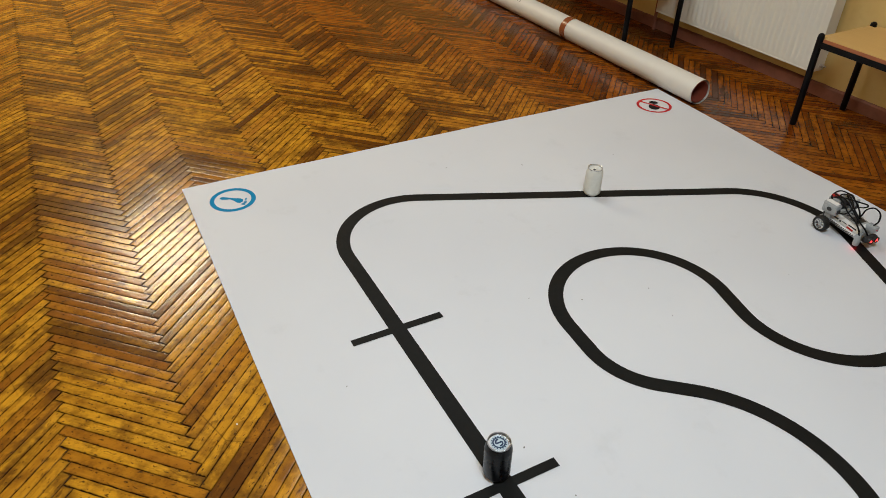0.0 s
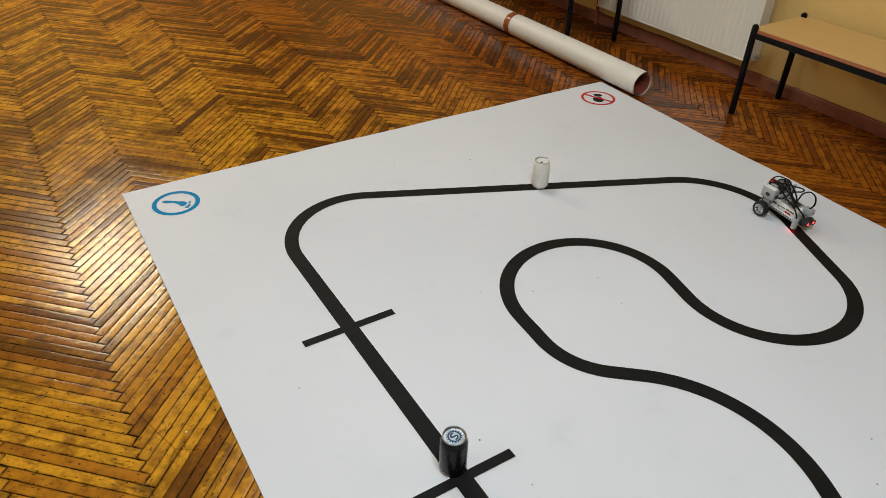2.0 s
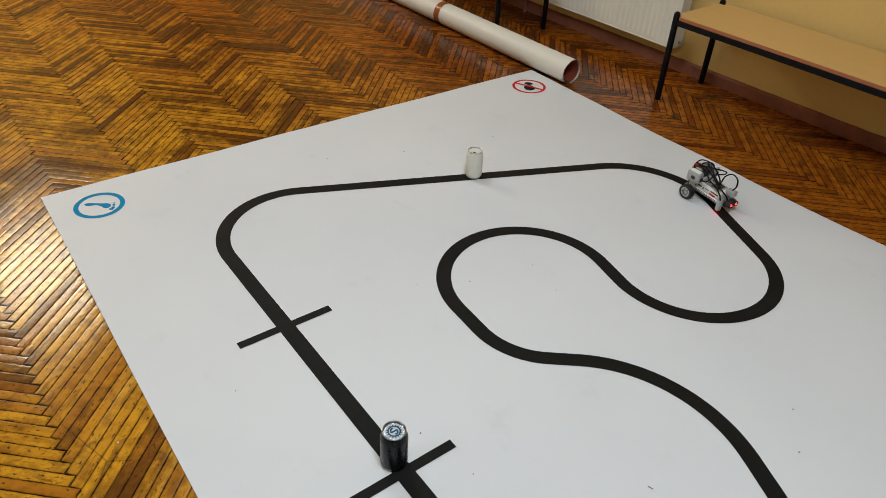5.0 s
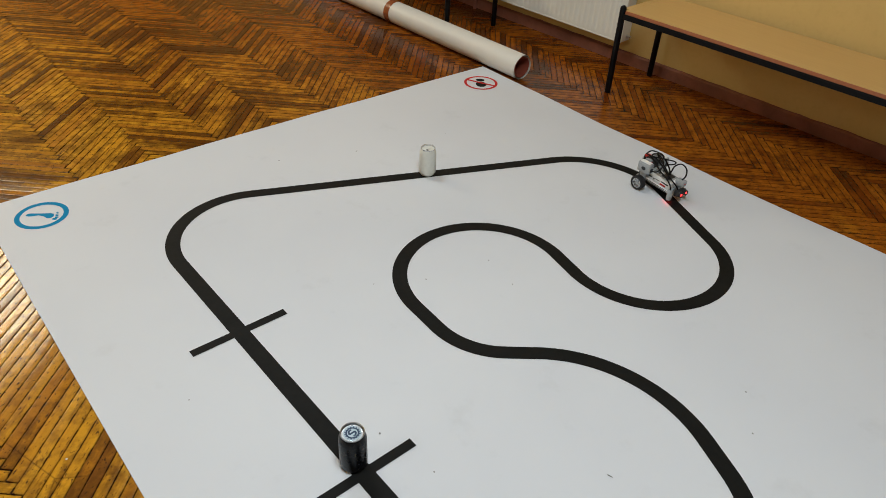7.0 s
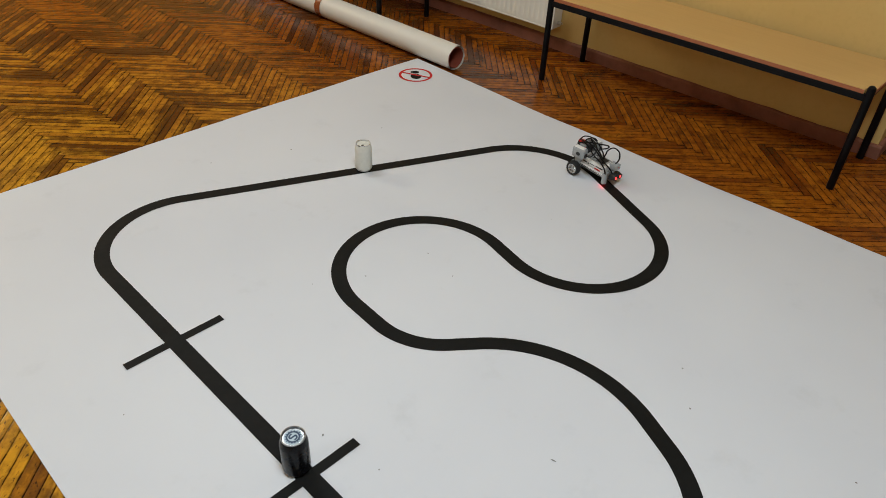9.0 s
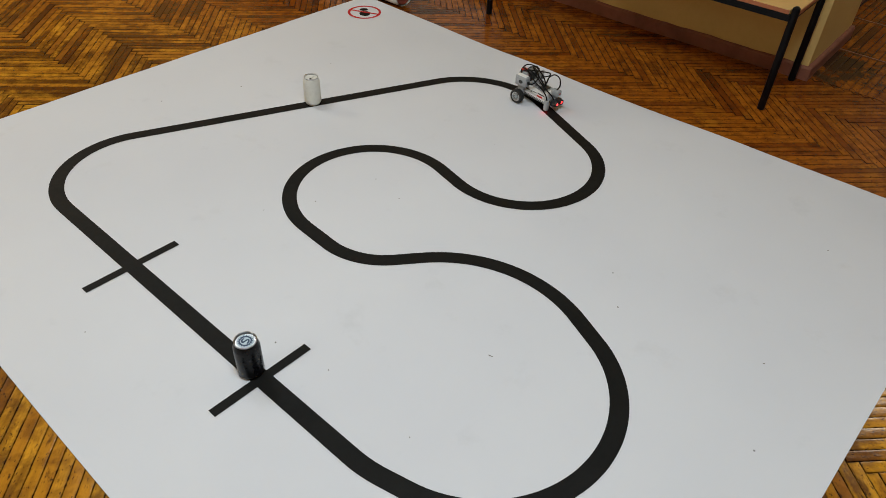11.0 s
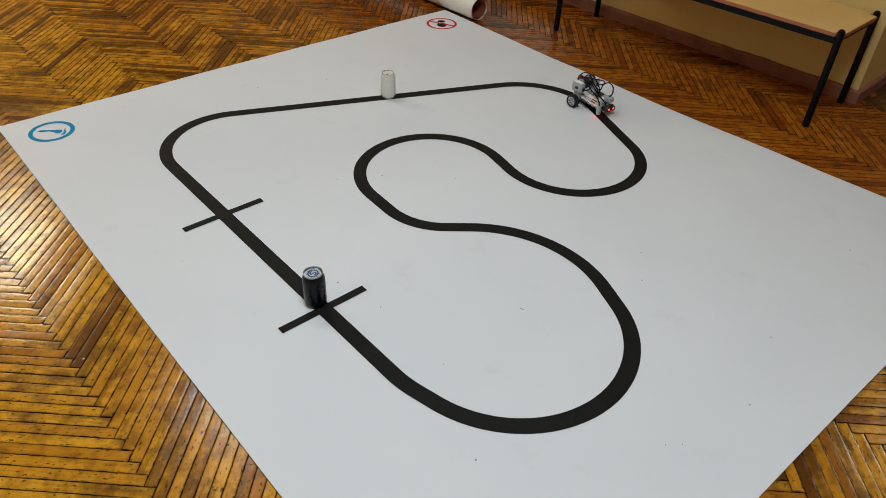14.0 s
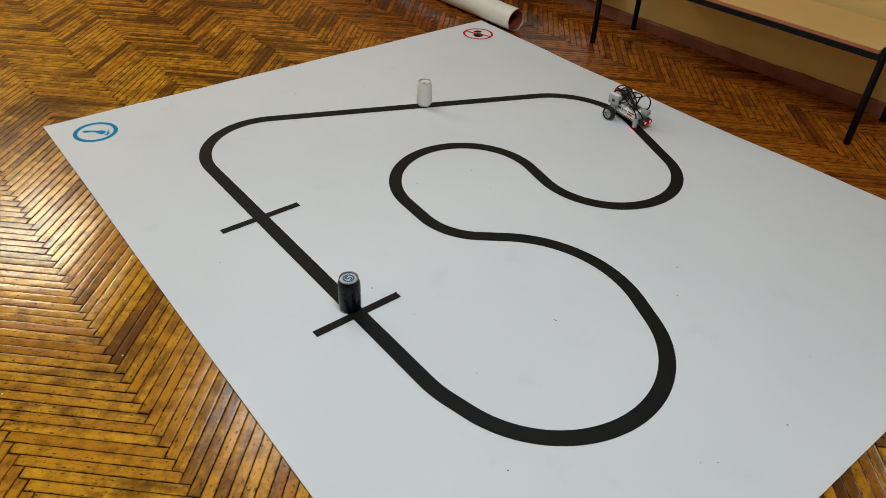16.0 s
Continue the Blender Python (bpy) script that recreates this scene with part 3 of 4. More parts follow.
def black_can():
    can = tagged(new("drink_can"), "matt black drinks can with pale gear sticker on its lid", "can")
    part("can_wall", can_body(), M_CANBLACK, can, smooth=True)
    part("rim", lathe(RIM, 48), M_DARKALU, can, "dull aluminium can rim", True)
    part("lid", lathe([(0.0254, 0.1085), (0.0245, 0.1100), (0.0, 0.1100)], 48), M_ALU, can, "brushed aluminium lid")
    part("sticker", lathe([(0.0212, 0.1102), (0.0212, 0.1106), (0.0, 0.1106)], 48), M_STICKER, can, "pale blue round sticker")
    g = gear_outline()
    inner = [(0.0122 * math.cos(math.atan2(y, x)), 0.0122 * math.sin(math.atan2(y, x))) for x, y in g]
    part("gear_print", flat_ring(g, inner, 0.1110), M_STICKERBLUE, can, "dark blue printed gear shape")
    stroke = spline([(0.0075, 0.0062, 0), (0.001, 0.0088, 0), (-0.0058, 0.0050, 0), (0.0, 0.0002, 0), (0.0058, -0.0046, 0), (-0.001, -0.0088, 0), (-0.0075, -0.0062, 0)], 5)
    b, prev = bmesh.new(), None
    for i, p in enumerate(stroke):
        d = (stroke[min(i + 1, len(stroke) - 1)] - stroke[max(i - 1, 0)]).normalized()
        q = Vector((-d.y, d.x, 0)) * 0.0021
        pr = [b.verts.new(p + q + Vector((0, 0, 0.1110))), b.verts.new(p - q + Vector((0, 0, 0.1110)))]
        if prev:
            b.faces.new((prev[0], prev[1], pr[1], pr[0]))
        prev = pr
    part("emblem_stroke", b, M_STICKERBLUE, can)
    return can


def white_can():
    can = tagged(new("drink_can"), "white-painted empty drinks can with open lid, standing on the line", "can")
    part("can_wall", can_body(), M_CANWHITE, can, smooth=True)
    part("rim", lathe(RIM, 48), M_ALU, can, "bare aluminium rim", True)
    part("lid", lathe([(0.0254, 0.1085), (0.0245, 0.1095), (0.012, 0.1092), (0.0, 0.1090)], 48), M_CANWHITE, can, "white painted lid")
    part("opening", lathe([(0.0050, 0.1098), (0.0, 0.1098)], 20, m=pose(0.011, 0.003, 0)), M_LEGOD, can, "dark drinking hole")
    part("pull_tab", box(-0.013, 0.006, -0.006, 0.006, 0.1100, 0.1120, 0.0015), M_CANWHITE, can, "white painted pull tab")
    return can


black_can().matrix_world = pose(-0.003, -0.002, 0.0034, 0, 0, 35)
white_can().matrix_world = pose(1.005, 0.951, 0.0034, 0, 0, 200)

# ---- paper roll ----
ROLL_R, ROLL_L = 0.064, 2.7
roll = tagged(new("paper_roll"), "long rolled white banner with brown tape, lying on parquet", "paper roll")


def spiral():
    """The rolled sheet: two turns of a thin web, along +y from its open end."""
    b = bmesh.new()
    n, turns = 110, 2.15
    rows = []
    for i in range(n + 1):
        a = turns * 2 * math.pi * i / n
        r = ROLL_R - 0.0022 * i / n * turns - 0.0012 * (0.5 + 0.5 * math.sin(a * 2)) * (i > n * 0.4)
        ends = []
        for y in (0.0, 0.25, 0.9, 1.8, ROLL_L):
            ends.append(b.verts.new((r * math.cos(a - 0.6), y + 0.004 * math.sin(a * 1.7) * (y in (0.0, ROLL_L)) + 0.006 * i / n * (y == 0.0), ROLL_R + r * math.sin(a - 0.6))))
        rows.append(ends)
    for p, q in zip(rows, rows[1:]):
        for k in range(4):
            b.faces.new((p[k], q[k], q[k + 1], p[k + 1]))
    return b


part("rolled_sheet", spiral(), M_ROLL, roll, smooth=True)
core = lathe([(ROLL_R - 0.0110, 0.004), (ROLL_R - 0.0110, ROLL_L - 0.01), (ROLL_R - 0.0130, ROLL_L - 0.01), (ROLL_R - 0.0130, 0.004), (ROLL_R - 0.0110, 0.004)], 44, m=pose(0, 0, ROLL_R, -90))
part("core", core, M_ROLLIN, roll, "red-brown inner side of the roll", True)
BAND_Y = 1.06
part("tape_band", lathe([(ROLL_R + 0.0002, -0.024), (ROLL_R + 0.0012, -0.024), (ROLL_R + 0.0012, 0.024), (ROLL_R + 0.0002, 0.024)], 44, m=pose(0, BAND_Y, ROLL_R, -90)), M_TAPE, roll, "glossy brown packing tape band", True)
for k in range(9):
    hgt = 0.010 + 0.010 * ((k * 7) % 3) / 2 + (0.008 if k in (7, 8) else 0)
    y = BAND_Y + 0.48 + 0.026 * (8 - k)
    arc = [(-(ROLL_R + 0.0008) * math.cos(math.radians(38) + s / ROLL_R), y + 0.003 * math.sin(k + s * 300), ROLL_R + (ROLL_R + 0.0008) * math.sin(math.radians(38) + s / ROLL_R)) for s in np.linspace(0, hgt, 5)]
    part("ink_stroke", tube(arc, 0.0011, 5), M_INK, roll, "grey unreadable handwriting stroke")
roll.matrix_world = pose(2.008, 1.412, 0.001, 0, 0, 0.6)


# ---- benches ----
def bench(length, depth, height, label):
    """Origin at the foot of one front leg; length along +y, depth along +x."""
    ob = tagged(new("bench"), label, "bench", "benches along the wall")
    r = 0.0148
    for x in (0, depth):
        for y in (0, length):
            leg = part("leg", lathe([(0, 0.001), (r * 0.95, 0.001), (r, 0.004), (r, height - 0.004), (0.92 * r, height + 0.006), (0.5 * r, height + 0.012), (0, height + 0.0135)], 24, m=pose(x, y, 0)), M_STEEL, ob, smooth=True)
    top = height - 0.004
    zr = top - 0.018
    for x in (0, depth):
        part("long_rail", box(x - 0.010, x + 0.010, r * 0.8, length - r * 0.8, zr - 0.026, zr - 0.001, 0.002), M_STEEL, ob)
    for y in (0, length):
        part("end_rail", box(r * 0.8, depth - r * 0.8, y - 0.008, y + 0.008, zr - 0.014, zr - 0.001, 0.002), M_STEEL, ob)
    board = box(-0.006, depth + 0.014, r + 0.004, length - r - 0.004, zr, top, 0.003)
    for y0, y1 in ((-0.010, r + 0.008), (length - r - 0.008, length + 0.010)):
        board = box(r + 0.003, depth - r - 0.003, y0, y1, zr, top, 0.003, board)
    seat = part("seat", board, M_BEECH, ob, "beech laminate seat board")
    part("edge_band", box(-0.0085, -0.0055, r + 0.006, length - r - 0.006, zr + 0.0008, top - 0.0025), M_EDGE, seat, "orange-brown edge band")
    for y0, y1 in ((-0.0125, -0.0095), (length + 0.0095, length + 0.0125)):
        part("edge_band", box(r + 0.005, depth - r - 0.005, y0, y1, zr + 0.0008, top - 0.0025), M_EDGE, seat, "orange-brown edge band")
    return ob


bench(1.427, 0.362, 0.418, "beech-topped bench with black steel legs beside the wall").matrix_world = pose(2.288, -0.377, 0, 0, 0, 1.28)
bench(1.445, 0.378, 0.414, "beech-topped bench with black steel legs before the radiator").matrix_world = pose(2.095, 2.105, 0)


# ---- radiator ----
def radiator(y0, y1, z0, z1, x_front):
    """Steel panel radiator on the wall, pressed vertical channels, slatted side cover."""
    ob = tagged(new("radiator"), "white enamelled steel panel radiator fixed to the yellow wall", "radiator")
    b = bmesh.new()
    prof = [(y0, 0.0), (y0 + 0.030, 0.0)]
    y = y0 + 0.034
    while y + 0.034 < y1 - 0.03:
        prof += [(y, 0.0), (y + 0.005, 0.0045), (y + 0.014, 0.0045), (y + 0.019, 0.0)]
        y += 0.0333
    prof += [(y1, 0.0)]
    zs = [z0, z0 + 0.028, z0 + 0.036, z1 - 0.036, z1 - 0.028, z1]
    rows = []
    for z, f in zip(zs, (0, 0, 1, 1, 0, 0)):
        rows.append([b.verts.new((x_front + d * f, yy, z)) for yy, d in prof])
    for a, c in zip(rows, rows[1:]):
        for k in range(len(prof) - 1):
            b.faces.new((a[k], a[k + 1], c[k + 1], c[k]))
    bmesh.ops.recalc_face_normals(b, faces=b.faces[:])
    part("front_panel", b, M_RADIATOR, ob, smooth=True)
    part("back_panel", box(x_front + 0.055, x_front + 0.068, y0 + 0.004, y1 - 0.004, z0 + 0.004, z1 - 0.004, 0.003), M_RADIATOR, ob)
    for y in (y0, y1):
        part("side_cover", box(x_front + 0.0005, x_front + 0.074, y - 0.002, y + 0.002, z0 - 0.002, z1 + 0.004, 0.001), M_RADIATOR, ob, "flat white side cover")
    part("bottom_lip", box(x_front - 0.002, x_front + 0.010, y0, y1, z0 - 0.006, z0 + 0.001, 0.001), M_RADIATOR, ob)
    part("top_grille", box(x_front, x_front + 0.07, y0, y1, z1, z1 + 0.004, 0.001), M_RADIATOR, ob)
    for y in (y0 + 0.12, y1 - 0.12):
        part("bracket", box(x_front + 0.066, WALL_X + 0.004, y - 0.015, y + 0.015, z0 + 0.05, z1 - 0.05, 0.002), M_RADIATOR, ob, "steel wall bracket")
    part("drain_valve", lathe([(0, 0), (0.009, 0), (0.009, 0.012), (0.006, 0.014), (0.006, 0.026), (0, 0.026)], 16, m=pose(x_front + 0.045, y0 - 0.002, z0 + 0.025, 90)), M_ALU, ob, "small metal drain plug", True)
    return ob


radiator(1.250, 2.365, 0.135, 0.735, 2.612).matrix_world = ASKEW

# ---- line-following robot ----
def cyl(r, y0, y1, x, z, n=28):
    """A disc or rod lying along y."""
    return lathe([(0, y0), (r, y0), (r, y1), (0, y1)], n, m=pose(x, 0, z, -90))


def wheel(parent, y, side):
    w = part("wheel", lathe([(0.0, -0.009), (0.0070, -0.009), (0.0070, 0.009), (0.0, 0.009)], 20, m=pose(0, y, 0.028, -90)), M_LEGOG, parent, "wheel with black tyre and silver-grey rim")
    prof = [(0.0195, -0.012), (0.0235, -0.0135), (0.0262, -0.012), (0.0276, -0.008), (0.0280, 0.0), (0.0276, 0.008), (0.0262, 0.012), (0.0235, 0.0135), (0.0195, 0.012), (0.0195, -0.012)]
    tyre = lathe(prof, 48, m=pose(0, y, 0.028, -90))
    for k in range(24):
        a = 2 * math.pi * k / 24
        tyre = box(-0.0012, 0.0012, -0.0105, 0.0105, 0.0272, 0.0286, 0, tyre, pose(0, y, 0.028) @ pose(0, 0, 0, 0, math.degrees(a), 0))
    part("tyre", tyre, M_RUBBER, w, "black rubber tyre", True)
    rim = lathe([(0.0160, -0.010), (0.0196, -0.0105), (0.0196, 0.0105), (0.0160, 0.010), (0.0172, 0.0), (0.0160, -0.010)], 40, m=pose(0, y, 0.028, -90))
    for k in range(6):
        rim = box(-0.0022, 0.0022, -0.003 + 0.006 * side, 0.003 + 0.006 * side, 0.005, 0.0175, 0.0008, rim, pose(0, y, 0.028) @ pose(0, 0, 0, 0, 60 * k, 0), 1)
    part("rim", rim, M_ALU, w, "silver-grey spoked rim", True)


def beam(name, parent, x0, x1, y, z, mat_b, tilt=0.0, holes=True):
    """A studless building beam along x with a row of pin holes."""
    m = pose(x0, y, z, 0, tilt, 0)
    L = x1 - x0
    ob = part(name, box(0, L, -0.0037, 0.0037, -0.0039, 0.0039, 0.0022, m=m), mat_b, parent, smooth=True)
    if holes:
        b = None
        for k in range(int(L / 0.008)):
            for s in (-1, 1):
                b = lathe([(0.0, 0.0), (0.0025, 0.0), (0.0025, 0.0003), (0.0, 0.0003)], 10, b, m @ pose(0.004 + 0.008 * k, s * 0.0038, 0, -90 * s))
        part("pin_holes", b, M_LEGOD, ob, "dark pin holes")
    return ob


def robot():
    ob = tagged(new("robot_vehicle"), "small white and grey toy-brick robot with black cables on the mat", "toy robot")
    for s in (-1, 1):
        wheel(ob, 0.069 * s, s)
        part("axle_pin", cyl(0.006, min(0.044 * s, 0.058 * s), max(0.044 * s, 0.058 * s), 0.0, 0.028), M_LEGOR, ob, "red axle bush")
        part("motor_leg", box(-0.013, 0.013, 0.046 * s - 0.008, 0.046 * s + 0.008, 0.018, 0.078, 0.004), M_LEGOG, ob, "light grey motor gearbox", True)
        m = part("motor", box(-0.026, 0.030, 0.047 * s - 0.0145, 0.047 * s + 0.0145, 0.074, 0.126, 0.005), M_LEGOG, ob, "light grey motor housing", True)
        part("motor_cap", cyl(0.0095, 0.047 * s - 0.0155, 0.047 * s + 0.0155, 0.004, 0.099), M_LEGOD, m, "dark round motor hub", True)
        part("cable_socket", box(0.028, 0.034, 0.047 * s - 0.007, 0.047 * s + 0.007, 0.086, 0.104, 0.001), M_LEGOD, m, "dark cable socket")
        part("motor_plate", box(-0.020, 0.024, 0.047 * s - 0.010, 0.047 * s + 0.010, 0.1255, 0.130, 0.0015), M_LEGOW, m, "white top plate", True)
        beam("side_beam", ob, -0.012, 0.128, 0.0435 * s, 0.049, M_LEGOW, 5)
        beam("lower_beam", ob, 0.004, 0.124, 0.0365 * s, 0.036, M_LEGOG, 4)
    tilt = pose(0.0, 0, 0.052, 0, 6, 0)
    body = part("control_brick", box(0.006, 0.118, -0.0365, 0.0365, -0.010, 0.030, 0.004, m=tilt), M_LEGOW, ob, "white control brick", True)
    part("brick_face", box(0.020, 0.104, -0.030, 0.030, 0.0302, 0.0315, 0.0006, m=tilt), M_LEGOG, body, "grey brick face")
    part("display", box(0.060, 0.096, -0.023, 0.023, 0.0316, 0.0324, 0.0004, m=tilt), M_LEGOD, body, "dark display")
    for x, y in ((0.034, 0), (0.044, 0.012), (0.044, -0.012), (0.044, 0)):
        part("button", box(x - 0.004, x + 0.004, y - 0.0045, y + 0.0045, 0.0315, 0.0335, 0.001, m=tilt), M_LEGOD if y else M_LEGOW, body)
    for s in (-1, 1):
        for x0, x1, z0, z1, mm in ((0.016, 0.034, 0.006, 0.014, M_LEGOD), (0.040, 0.046, 0.004, 0.012, M_LEGOD), (0.050, 0.070, 0.010, 0.014, M_LEGOD), (0.074, 0.100, 0.000, 0.007, M_LEGOR), (0.076, 0.110, 0.012, 0.018, M_LEGOD)):
            part("socket", box(x0, x1, min(s * 0.0360, s * 0.0372), max(s * 0.0360, s * 0.0372), z0, z1, 0.0004, m=tilt), mm, body)
    part("brick_base", box(0.008, 0.114, -0.034, 0.034, -0.0155, -0.0105, 0.002, m=tilt), M_LEGOD, body, "dark grey battery base")
    tower = part("rear_tower", box(-0.034, 0.006, -0.031, 0.031, 0.034, 0.118, 0.004), M_LEGOD, ob, "dark rear tower", True)
    part("rear_panel", box(-0.041, -0.033, -0.0175, 0.0175, 0.062, 0.122, 0.003), M_LEGOG, tower, "light grey rear panel", True)
    part("rear_emblem", box(-0.0425, -0.0408, -0.011, 0.011, 0.070, 0.092, 0.0006), M_LEGOW, tower, "white badge plate")
    part("red_block", box(-0.040, -0.020, -0.011, 0.011, 0.118, 0.134, 0.003), M_LEGOR, tower, "red touch block", True)
    part("rear_bar", box(-0.036, -0.028, -0.040, 0.040, 0.030, 0.038, 0.002), M_LEGOG, ob, smooth=True)
    for s in (-1, 1):
        part("top_link", box(-0.018, 0.010, 0.024 * s - 0.005, 0.024 * s + 0.005, 0.118, 0.133, 0.002), M_LEGOG, ob, smooth=True)
        part("pin", cyl(0.0035, min(0.030 * s, 0.036 * s), max(0.030 * s, 0.036 * s), 0.012, 0.122, 12), M_LEGOR, ob, "red pin")
    part("front_bar", box(0.118, 0.127, -0.054, 0.036, 0.034, 0.043, 0.0025), M_LEGOG, ob, smooth=True)
    eyes = part("distance_sensor", box(0.134, 0.156, -0.0285, 0.0285, 0.022, 0.044, 0.006), M_LEGOD, ob, "black two-eyed distance sensor", True)
    for s in (-1, 1):
        part("eye", lathe([(0, 0), (0.0112, 0), (0.0112, 0.011), (0.0092, 0.012), (0.0092, 0.009), (0, 0.009)], 28, m=pose(0.153, 0.0145 * s, 0.033, 0, 90, 0)), M_LEGOD, eyes, "black sensor eye", True)
        part("eye_glow", lathe([(0, 0.0094), (0.0052, 0.0094), (0.0038, 0.0108), (0, 0.0112)], 20, m=pose(0.153, 0.0145 * s, 0.033, 0, 90, 0)), M_REDGLOW, eyes, "glowing red eye")
    part("sensor_arm", box(0.108, 0.138, -0.010, 0.010, 0.036, 0.046, 0.002), M_LEGOG, ob, smooth=True)
    col = part("colour_sensor", lathe([(0, 0.010), (0.0095, 0.010), (0.0105, 0.013), (0.0105, 0.040), (0.0085, 0.050), (0, 0.050)], 28, m=pose(0.132, -0.046, 0)), M_LEGOG, ob, "light grey downward colour sensor", True)
    part("sensor_glow", lathe([(0, 0.0092), (0.0055, 0.0092), (0.0055, 0.0099), (0, 0.0099)], 20, m=pose(0.132, -0.046, 0)), M_REDBEAM, col, "glowing red sensor light")
    head = part("gyro_sensor", box(0.114, 0.150, -0.003, 0.026, 0.054, 0.083, 0.004), M_LEGOG, ob, "light grey boxed sensor", True)
    part("sensor_dot", lathe([(0, 0), (0.004, 0), (0.004, 0.001), (0, 0.001)], 16, m=pose(0.1498, 0.012, 0.069, 0, 90, 0)), M_LEGOR, head, "red dot")
    part("sensor_mount", box(0.112, 0.124, 0.004, 0.022, 0.038, 0.054, 0.002), M_LEGOG, ob)
    part("caster_ball", lathe([(0.0078 * math.sin(a), 0.0079 - 0.0078 * math.cos(a)) for a in np.linspace(0, math.pi, 12)], 20, m=pose(0.098, 0.012, 0)), M_ALU, ob, "steel caster ball", True)
    part("caster_cup", lathe([(0.0095, 0.010), (0.0100, 0.012), (0.0100, 0.036), (0, 0.036)], 20, m=pose(0.098, 0.012, 0)), M_LEGOD, ob, smooth=True)
    cables = [
        [(0.034, 0.047, 0.094), (0.062, 0.050, 0.112), (0.075, 0.030, 0.142), (0.050, 0.004, 0.150), (0.010, -0.012, 0.146), (-0.020, -0.026, 0.132), (-0.030, -0.030, 0.104)],
        [(0.034, -0.047, 0.094), (0.060, -0.052, 0.110), (0.066, -0.032, 0.138), (0.036, -0.006, 0.154), (0.000, 0.016, 0.148), (-0.026, 0.026, 0.126), (-0.032, 0.030, 0.098)],
        [(0.132, 0.012, 0.080), (0.142, 0.016, 0.108), (0.134, 0.020, 0.142), (0.110, 0.018, 0.154), (0.090, 0.010, 0.134), (0.086, 0.002, 0.104), (0.080, -0.006, 0.082)],
        [(0.140, -0.010, 0.044), (0.126, -0.022, 0.072), (0.098, -0.030, 0.100), (0.062, -0.026, 0.128), (0.024, -0.018, 0.146), (-0.008, -0.004, 0.140)],
        [(0.132, -0.046, 0.049), (0.122, -0.046, 0.074), (0.094, -0.040, 0.094), (0.060, -0.038, 0.112), (0.024, -0.030, 0.138), (-0.014, -0.016, 0.146), (-0.034, 0.000, 0.132)],
        [(0.080, 0.010, 0.078), (0.066, 0.016, 0.104), (0.040, 0.020, 0.132), (0.004, 0.024, 0.150), (-0.028, 0.012, 0.150), (-0.036, -0.010, 0.128), (-0.020, -0.022, 0.114)],
        [(0.094, -0.014, 0.074), (0.080, -0.008, 0.096), (0.050, 0.000, 0.118), (0.018, 0.014, 0.130), (-0.010, 0.034, 0.136), (0.000, 0.046, 0.136), (0.026, 0.042, 0.120)],
    ]
    for c in cables:
        part("cable", tube(spline(c, 7), 0.0030, 8), M_CABLE, ob, "flexible black cable", True)
    for o in ob.children_recursive:
        if o.name.split(".")[0] not in ("wheel", "tyre", "rim"):
            for v in o.data.vertices:
                v.co.z = v.co.z if v.co.z < 0.055 else 0.055 + (v.co.z - 0.055) * 0.78
    return ob


robot().matrix_world = pose(1.668, 0.373, 0.0030, 0, 0, -92.6)

# ---- doorway floor beyond the corner ----
def band_planks(x0, x1, width=0.036):
    """Straight boards along x, joined per band; each board has its own bevelled top."""
    vs, fs, uv = [], [], []
    n, y = 0, CORNER_Y + 0.10
    a = (x1 - x0) / 2 - 0.001
    while y > -4.7:
        h, z = width / 2 - 0.0009, 0.0012 + rng.normal(0, 0.0002)
        cy, e = y - width / 2, 0.0012
        for d, zz in ((0, -0.005), (0, z - e), (e, z)):
            vs += [(x0 + 0.001 + d, cy - h + d, zz), (x1 - 0.001 - d, cy - h + d, zz), (x1 - 0.001 - d, cy + h - d, zz), (x0 + 0.001 + d, cy + h - d, zz)]
        fs += [tuple(12 * n + k for k in f) for f in STRIP_F]
        q = STRIP_V[[k for f in STRIP_F for k in f]][:, :2] * [1.0, 1.0]
        uv.append(q)
        n, y = n + 1, y - width
    me = bpy.data.meshes.new("doorway_boards")
    me.from_pydata(vs, [], fs)
    layer = me.uv_layers.new(name="grain")
    layer.data.foreach_set("uv", np.concatenate(uv).astype(np.float32).ravel())
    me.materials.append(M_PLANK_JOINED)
    ob = new("doorway_boards", me)
    ob.parent = floor
    return tagged(ob, kind="stuff")


for bx0, bx1 in ((2.735, 3.160), (3.176, 3.643), (3.657, 4.6), (4.62, 6.2)):
    band_planks(bx0, bx1)
for bx in (3.168, 3.650):
    part("threshold_strip", box(bx - 0.005, bx + 0.005, -4.8, CORNER_Y + 0.12, -0.004, 0.0030, 0.001), M_SILL, floor, "pale worn wooden threshold strip")

# ---- crumbs on the parquet ----
for cx, cy in ((-0.516, 0.425), (-0.885, 0.245), (-0.60, 0.20)):
    part("crumb", lathe([(0, 0), (0.0022, 0.0005), (0.0026, 0.0014), (0, 0.0026)], 8, m=pose(cx, cy, 0.0)), M_CANWHITE, tagged(new("paper_crumb"), "tiny white paper crumb on the parquet", "crumb"))

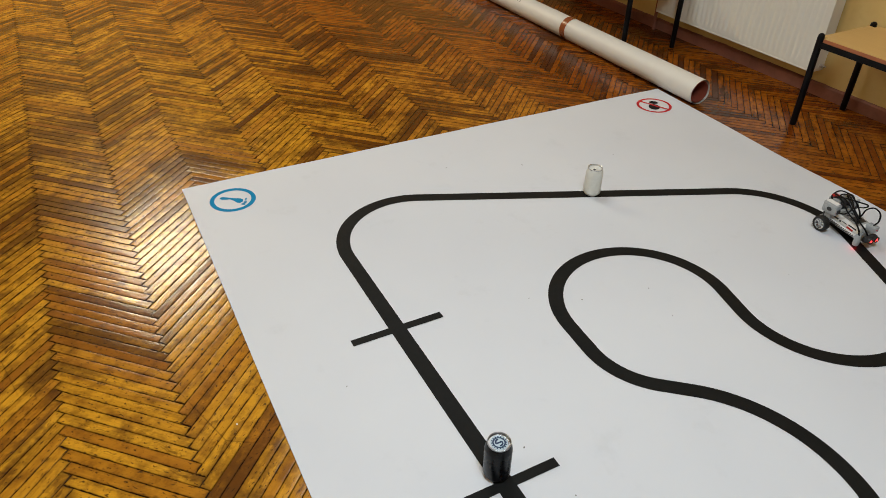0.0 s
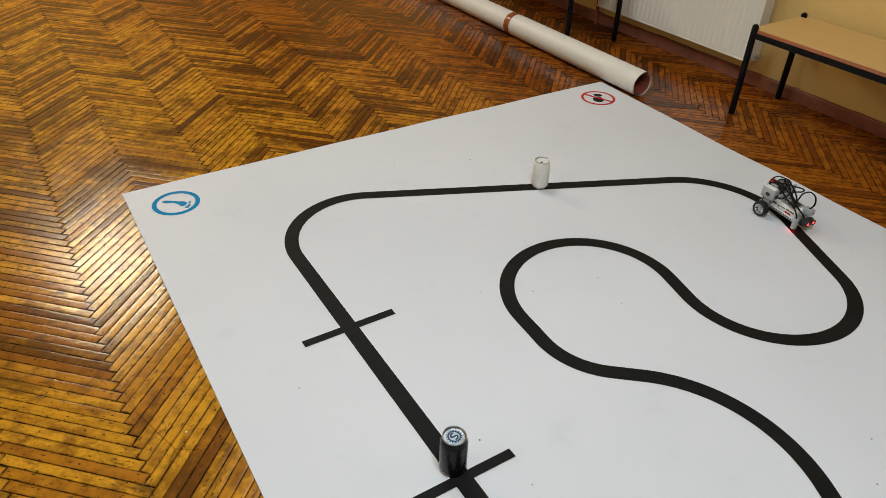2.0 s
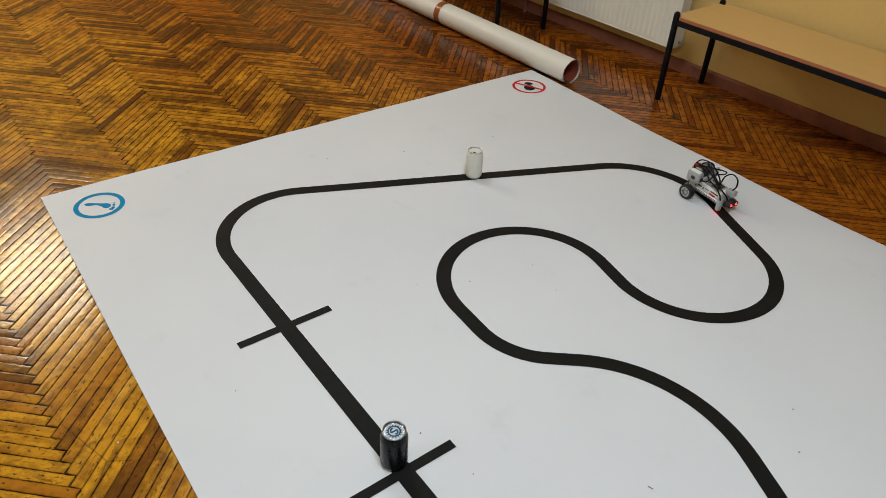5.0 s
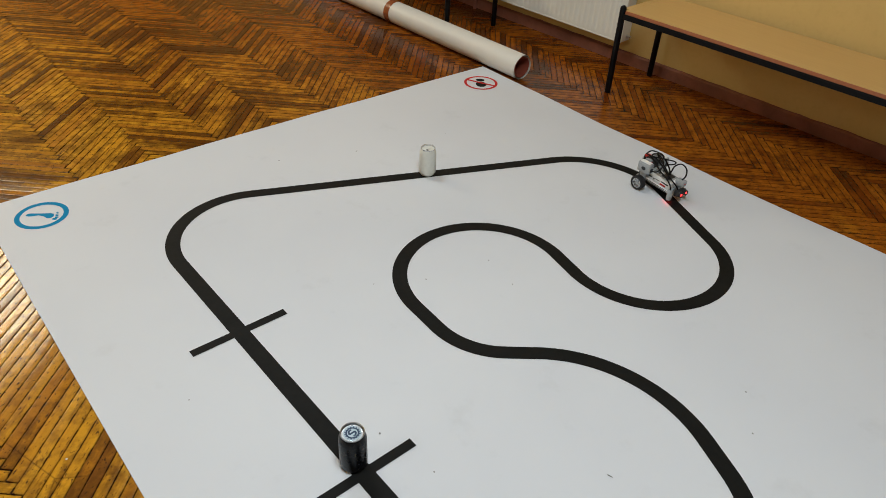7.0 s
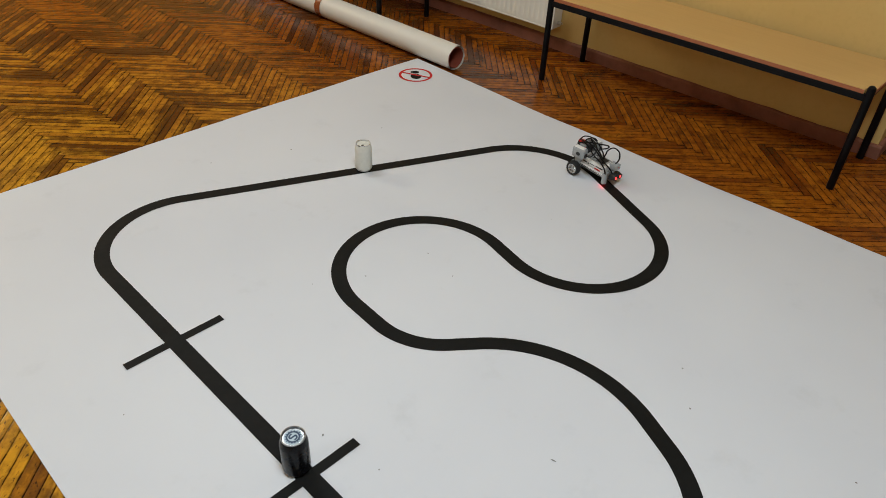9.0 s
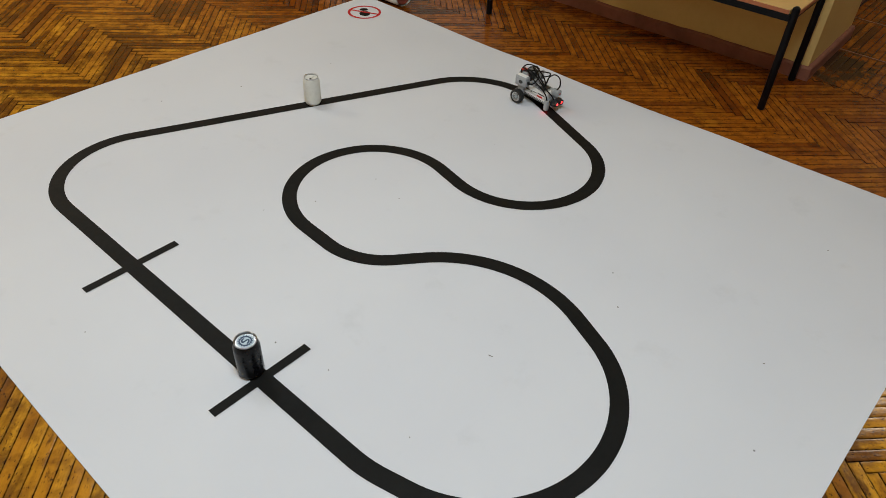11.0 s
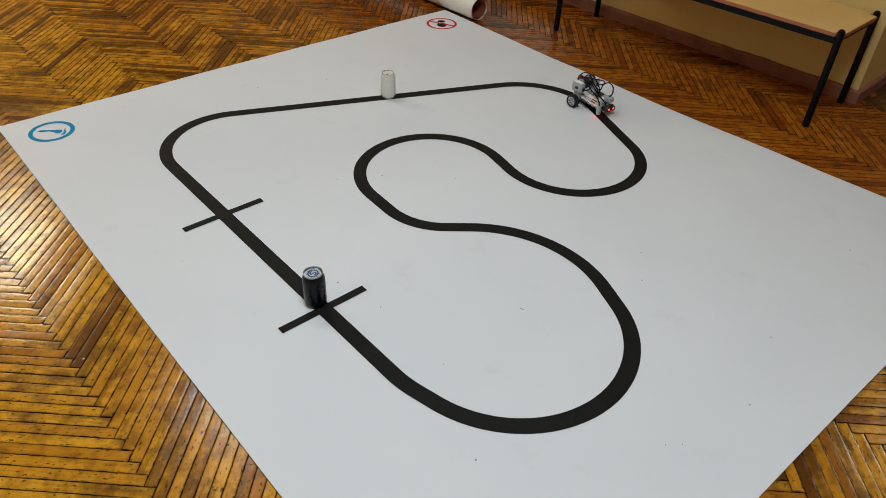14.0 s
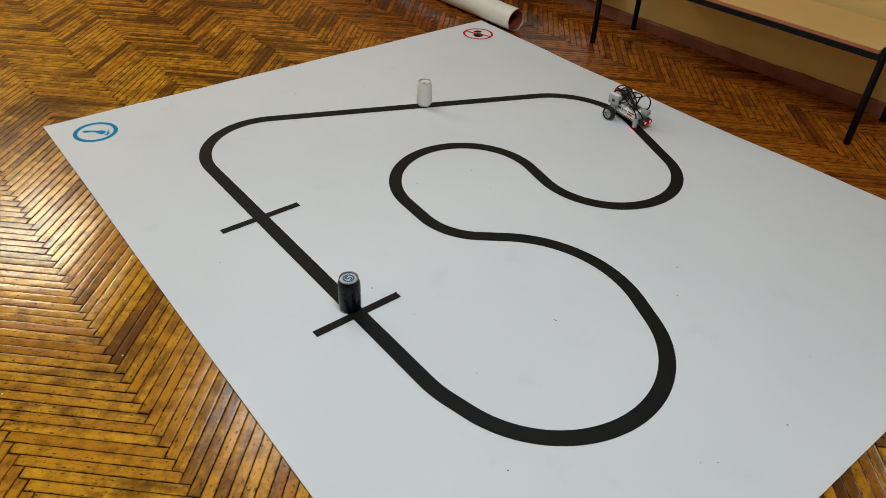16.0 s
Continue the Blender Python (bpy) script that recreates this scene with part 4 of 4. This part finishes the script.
# ---- nearest parquet strips, one by one ----
strip_me = bpy.data.meshes.new("parquet_strip")
strip_me.from_pydata(STRIP_V.tolist(), [], STRIP_F)
uv_from_strip(strip_me, 1)
strip_me.materials.append(M_PLANK)
for x, y, kind in near:
    ob = new("parquet_strip", strip_me)
    ob.parent = floor
    ob.matrix_world = Matrix.Translation((x, y, rng.normal(0, 0.0002))) @ Euler((rng.normal(0, 0.009), rng.normal(0, 0.0016), turn[kind])).to_matrix().to_4x4() @ Matrix.Diagonal((1 - 0.010 * rng.random() ** 2, 1 - 0.035 * rng.random(), 1, 1))

# ---- specks on the mat ----
for sx, sy, sr in ((0.576, 0.435, 0.0026), (0.805, 0.386, 0.0024), (0.779, 0.248, 0.0022), (0.885, 1.266, 0.0030), (0.429, 0.516, 0.0018), (0.098, 0.032, 0.0028), (0.131, -0.138, 0.0020), (0.126, -0.426, 0.0018), (0.840, -0.556, 0.0026), (0.924, -0.947, 0.0024), (1.526, -0.909, 0.0026), (-0.016, -0.702, 0.0026), (0.369, -0.968, 0.0018), (0.403, -0.994, 0.0018), (1.29, 1.17, 0.0022), (-0.22, 0.42, 0.002)):
    outline = oval(0, 0, sr * 1.2, sr * 0.8, 8, sx * 9)
    part("speck", flat_shape(outline, sx, sy, 0.0, PRINT), M_INK, mat, "dark speck of dirt")
part("scuff", flat_shape(oval(0, 0, 0.0075, 0.0015, 12), 0.450, -0.407, math.radians(-75), PRINT), M_INK, mat, "short grey scuff")

# ---- heating pipe ----
pipe = tagged(new("heating_pipe"), "brown painted heating pipe beside the radiator", "pipe")
part("riser", tube([(2.625, 2.462, 0.0), (2.625, 2.462, 0.10), (2.625, 2.462, 0.170)], 0.0105, 14), M_BASE, pipe, smooth=True)
part("elbow", tube(spline([(2.625, 2.462, 0.165), (2.624, 2.460, 0.178), (2.620, 2.450, 0.184), (2.618, 2.418, 0.185)], 5), 0.0095, 14), M_BASE, pipe, smooth=True)
part("valve_nut", lathe([(0, -0.012), (0.015, -0.012), (0.015, 0.012), (0, 0.012)], 6, m=pose(2.619, 2.432, 0.185, 90)), M_ALU, pipe, "steel union nut")
pipe.matrix_world = ASKEW @ pose(0.04, -0.05, 0)
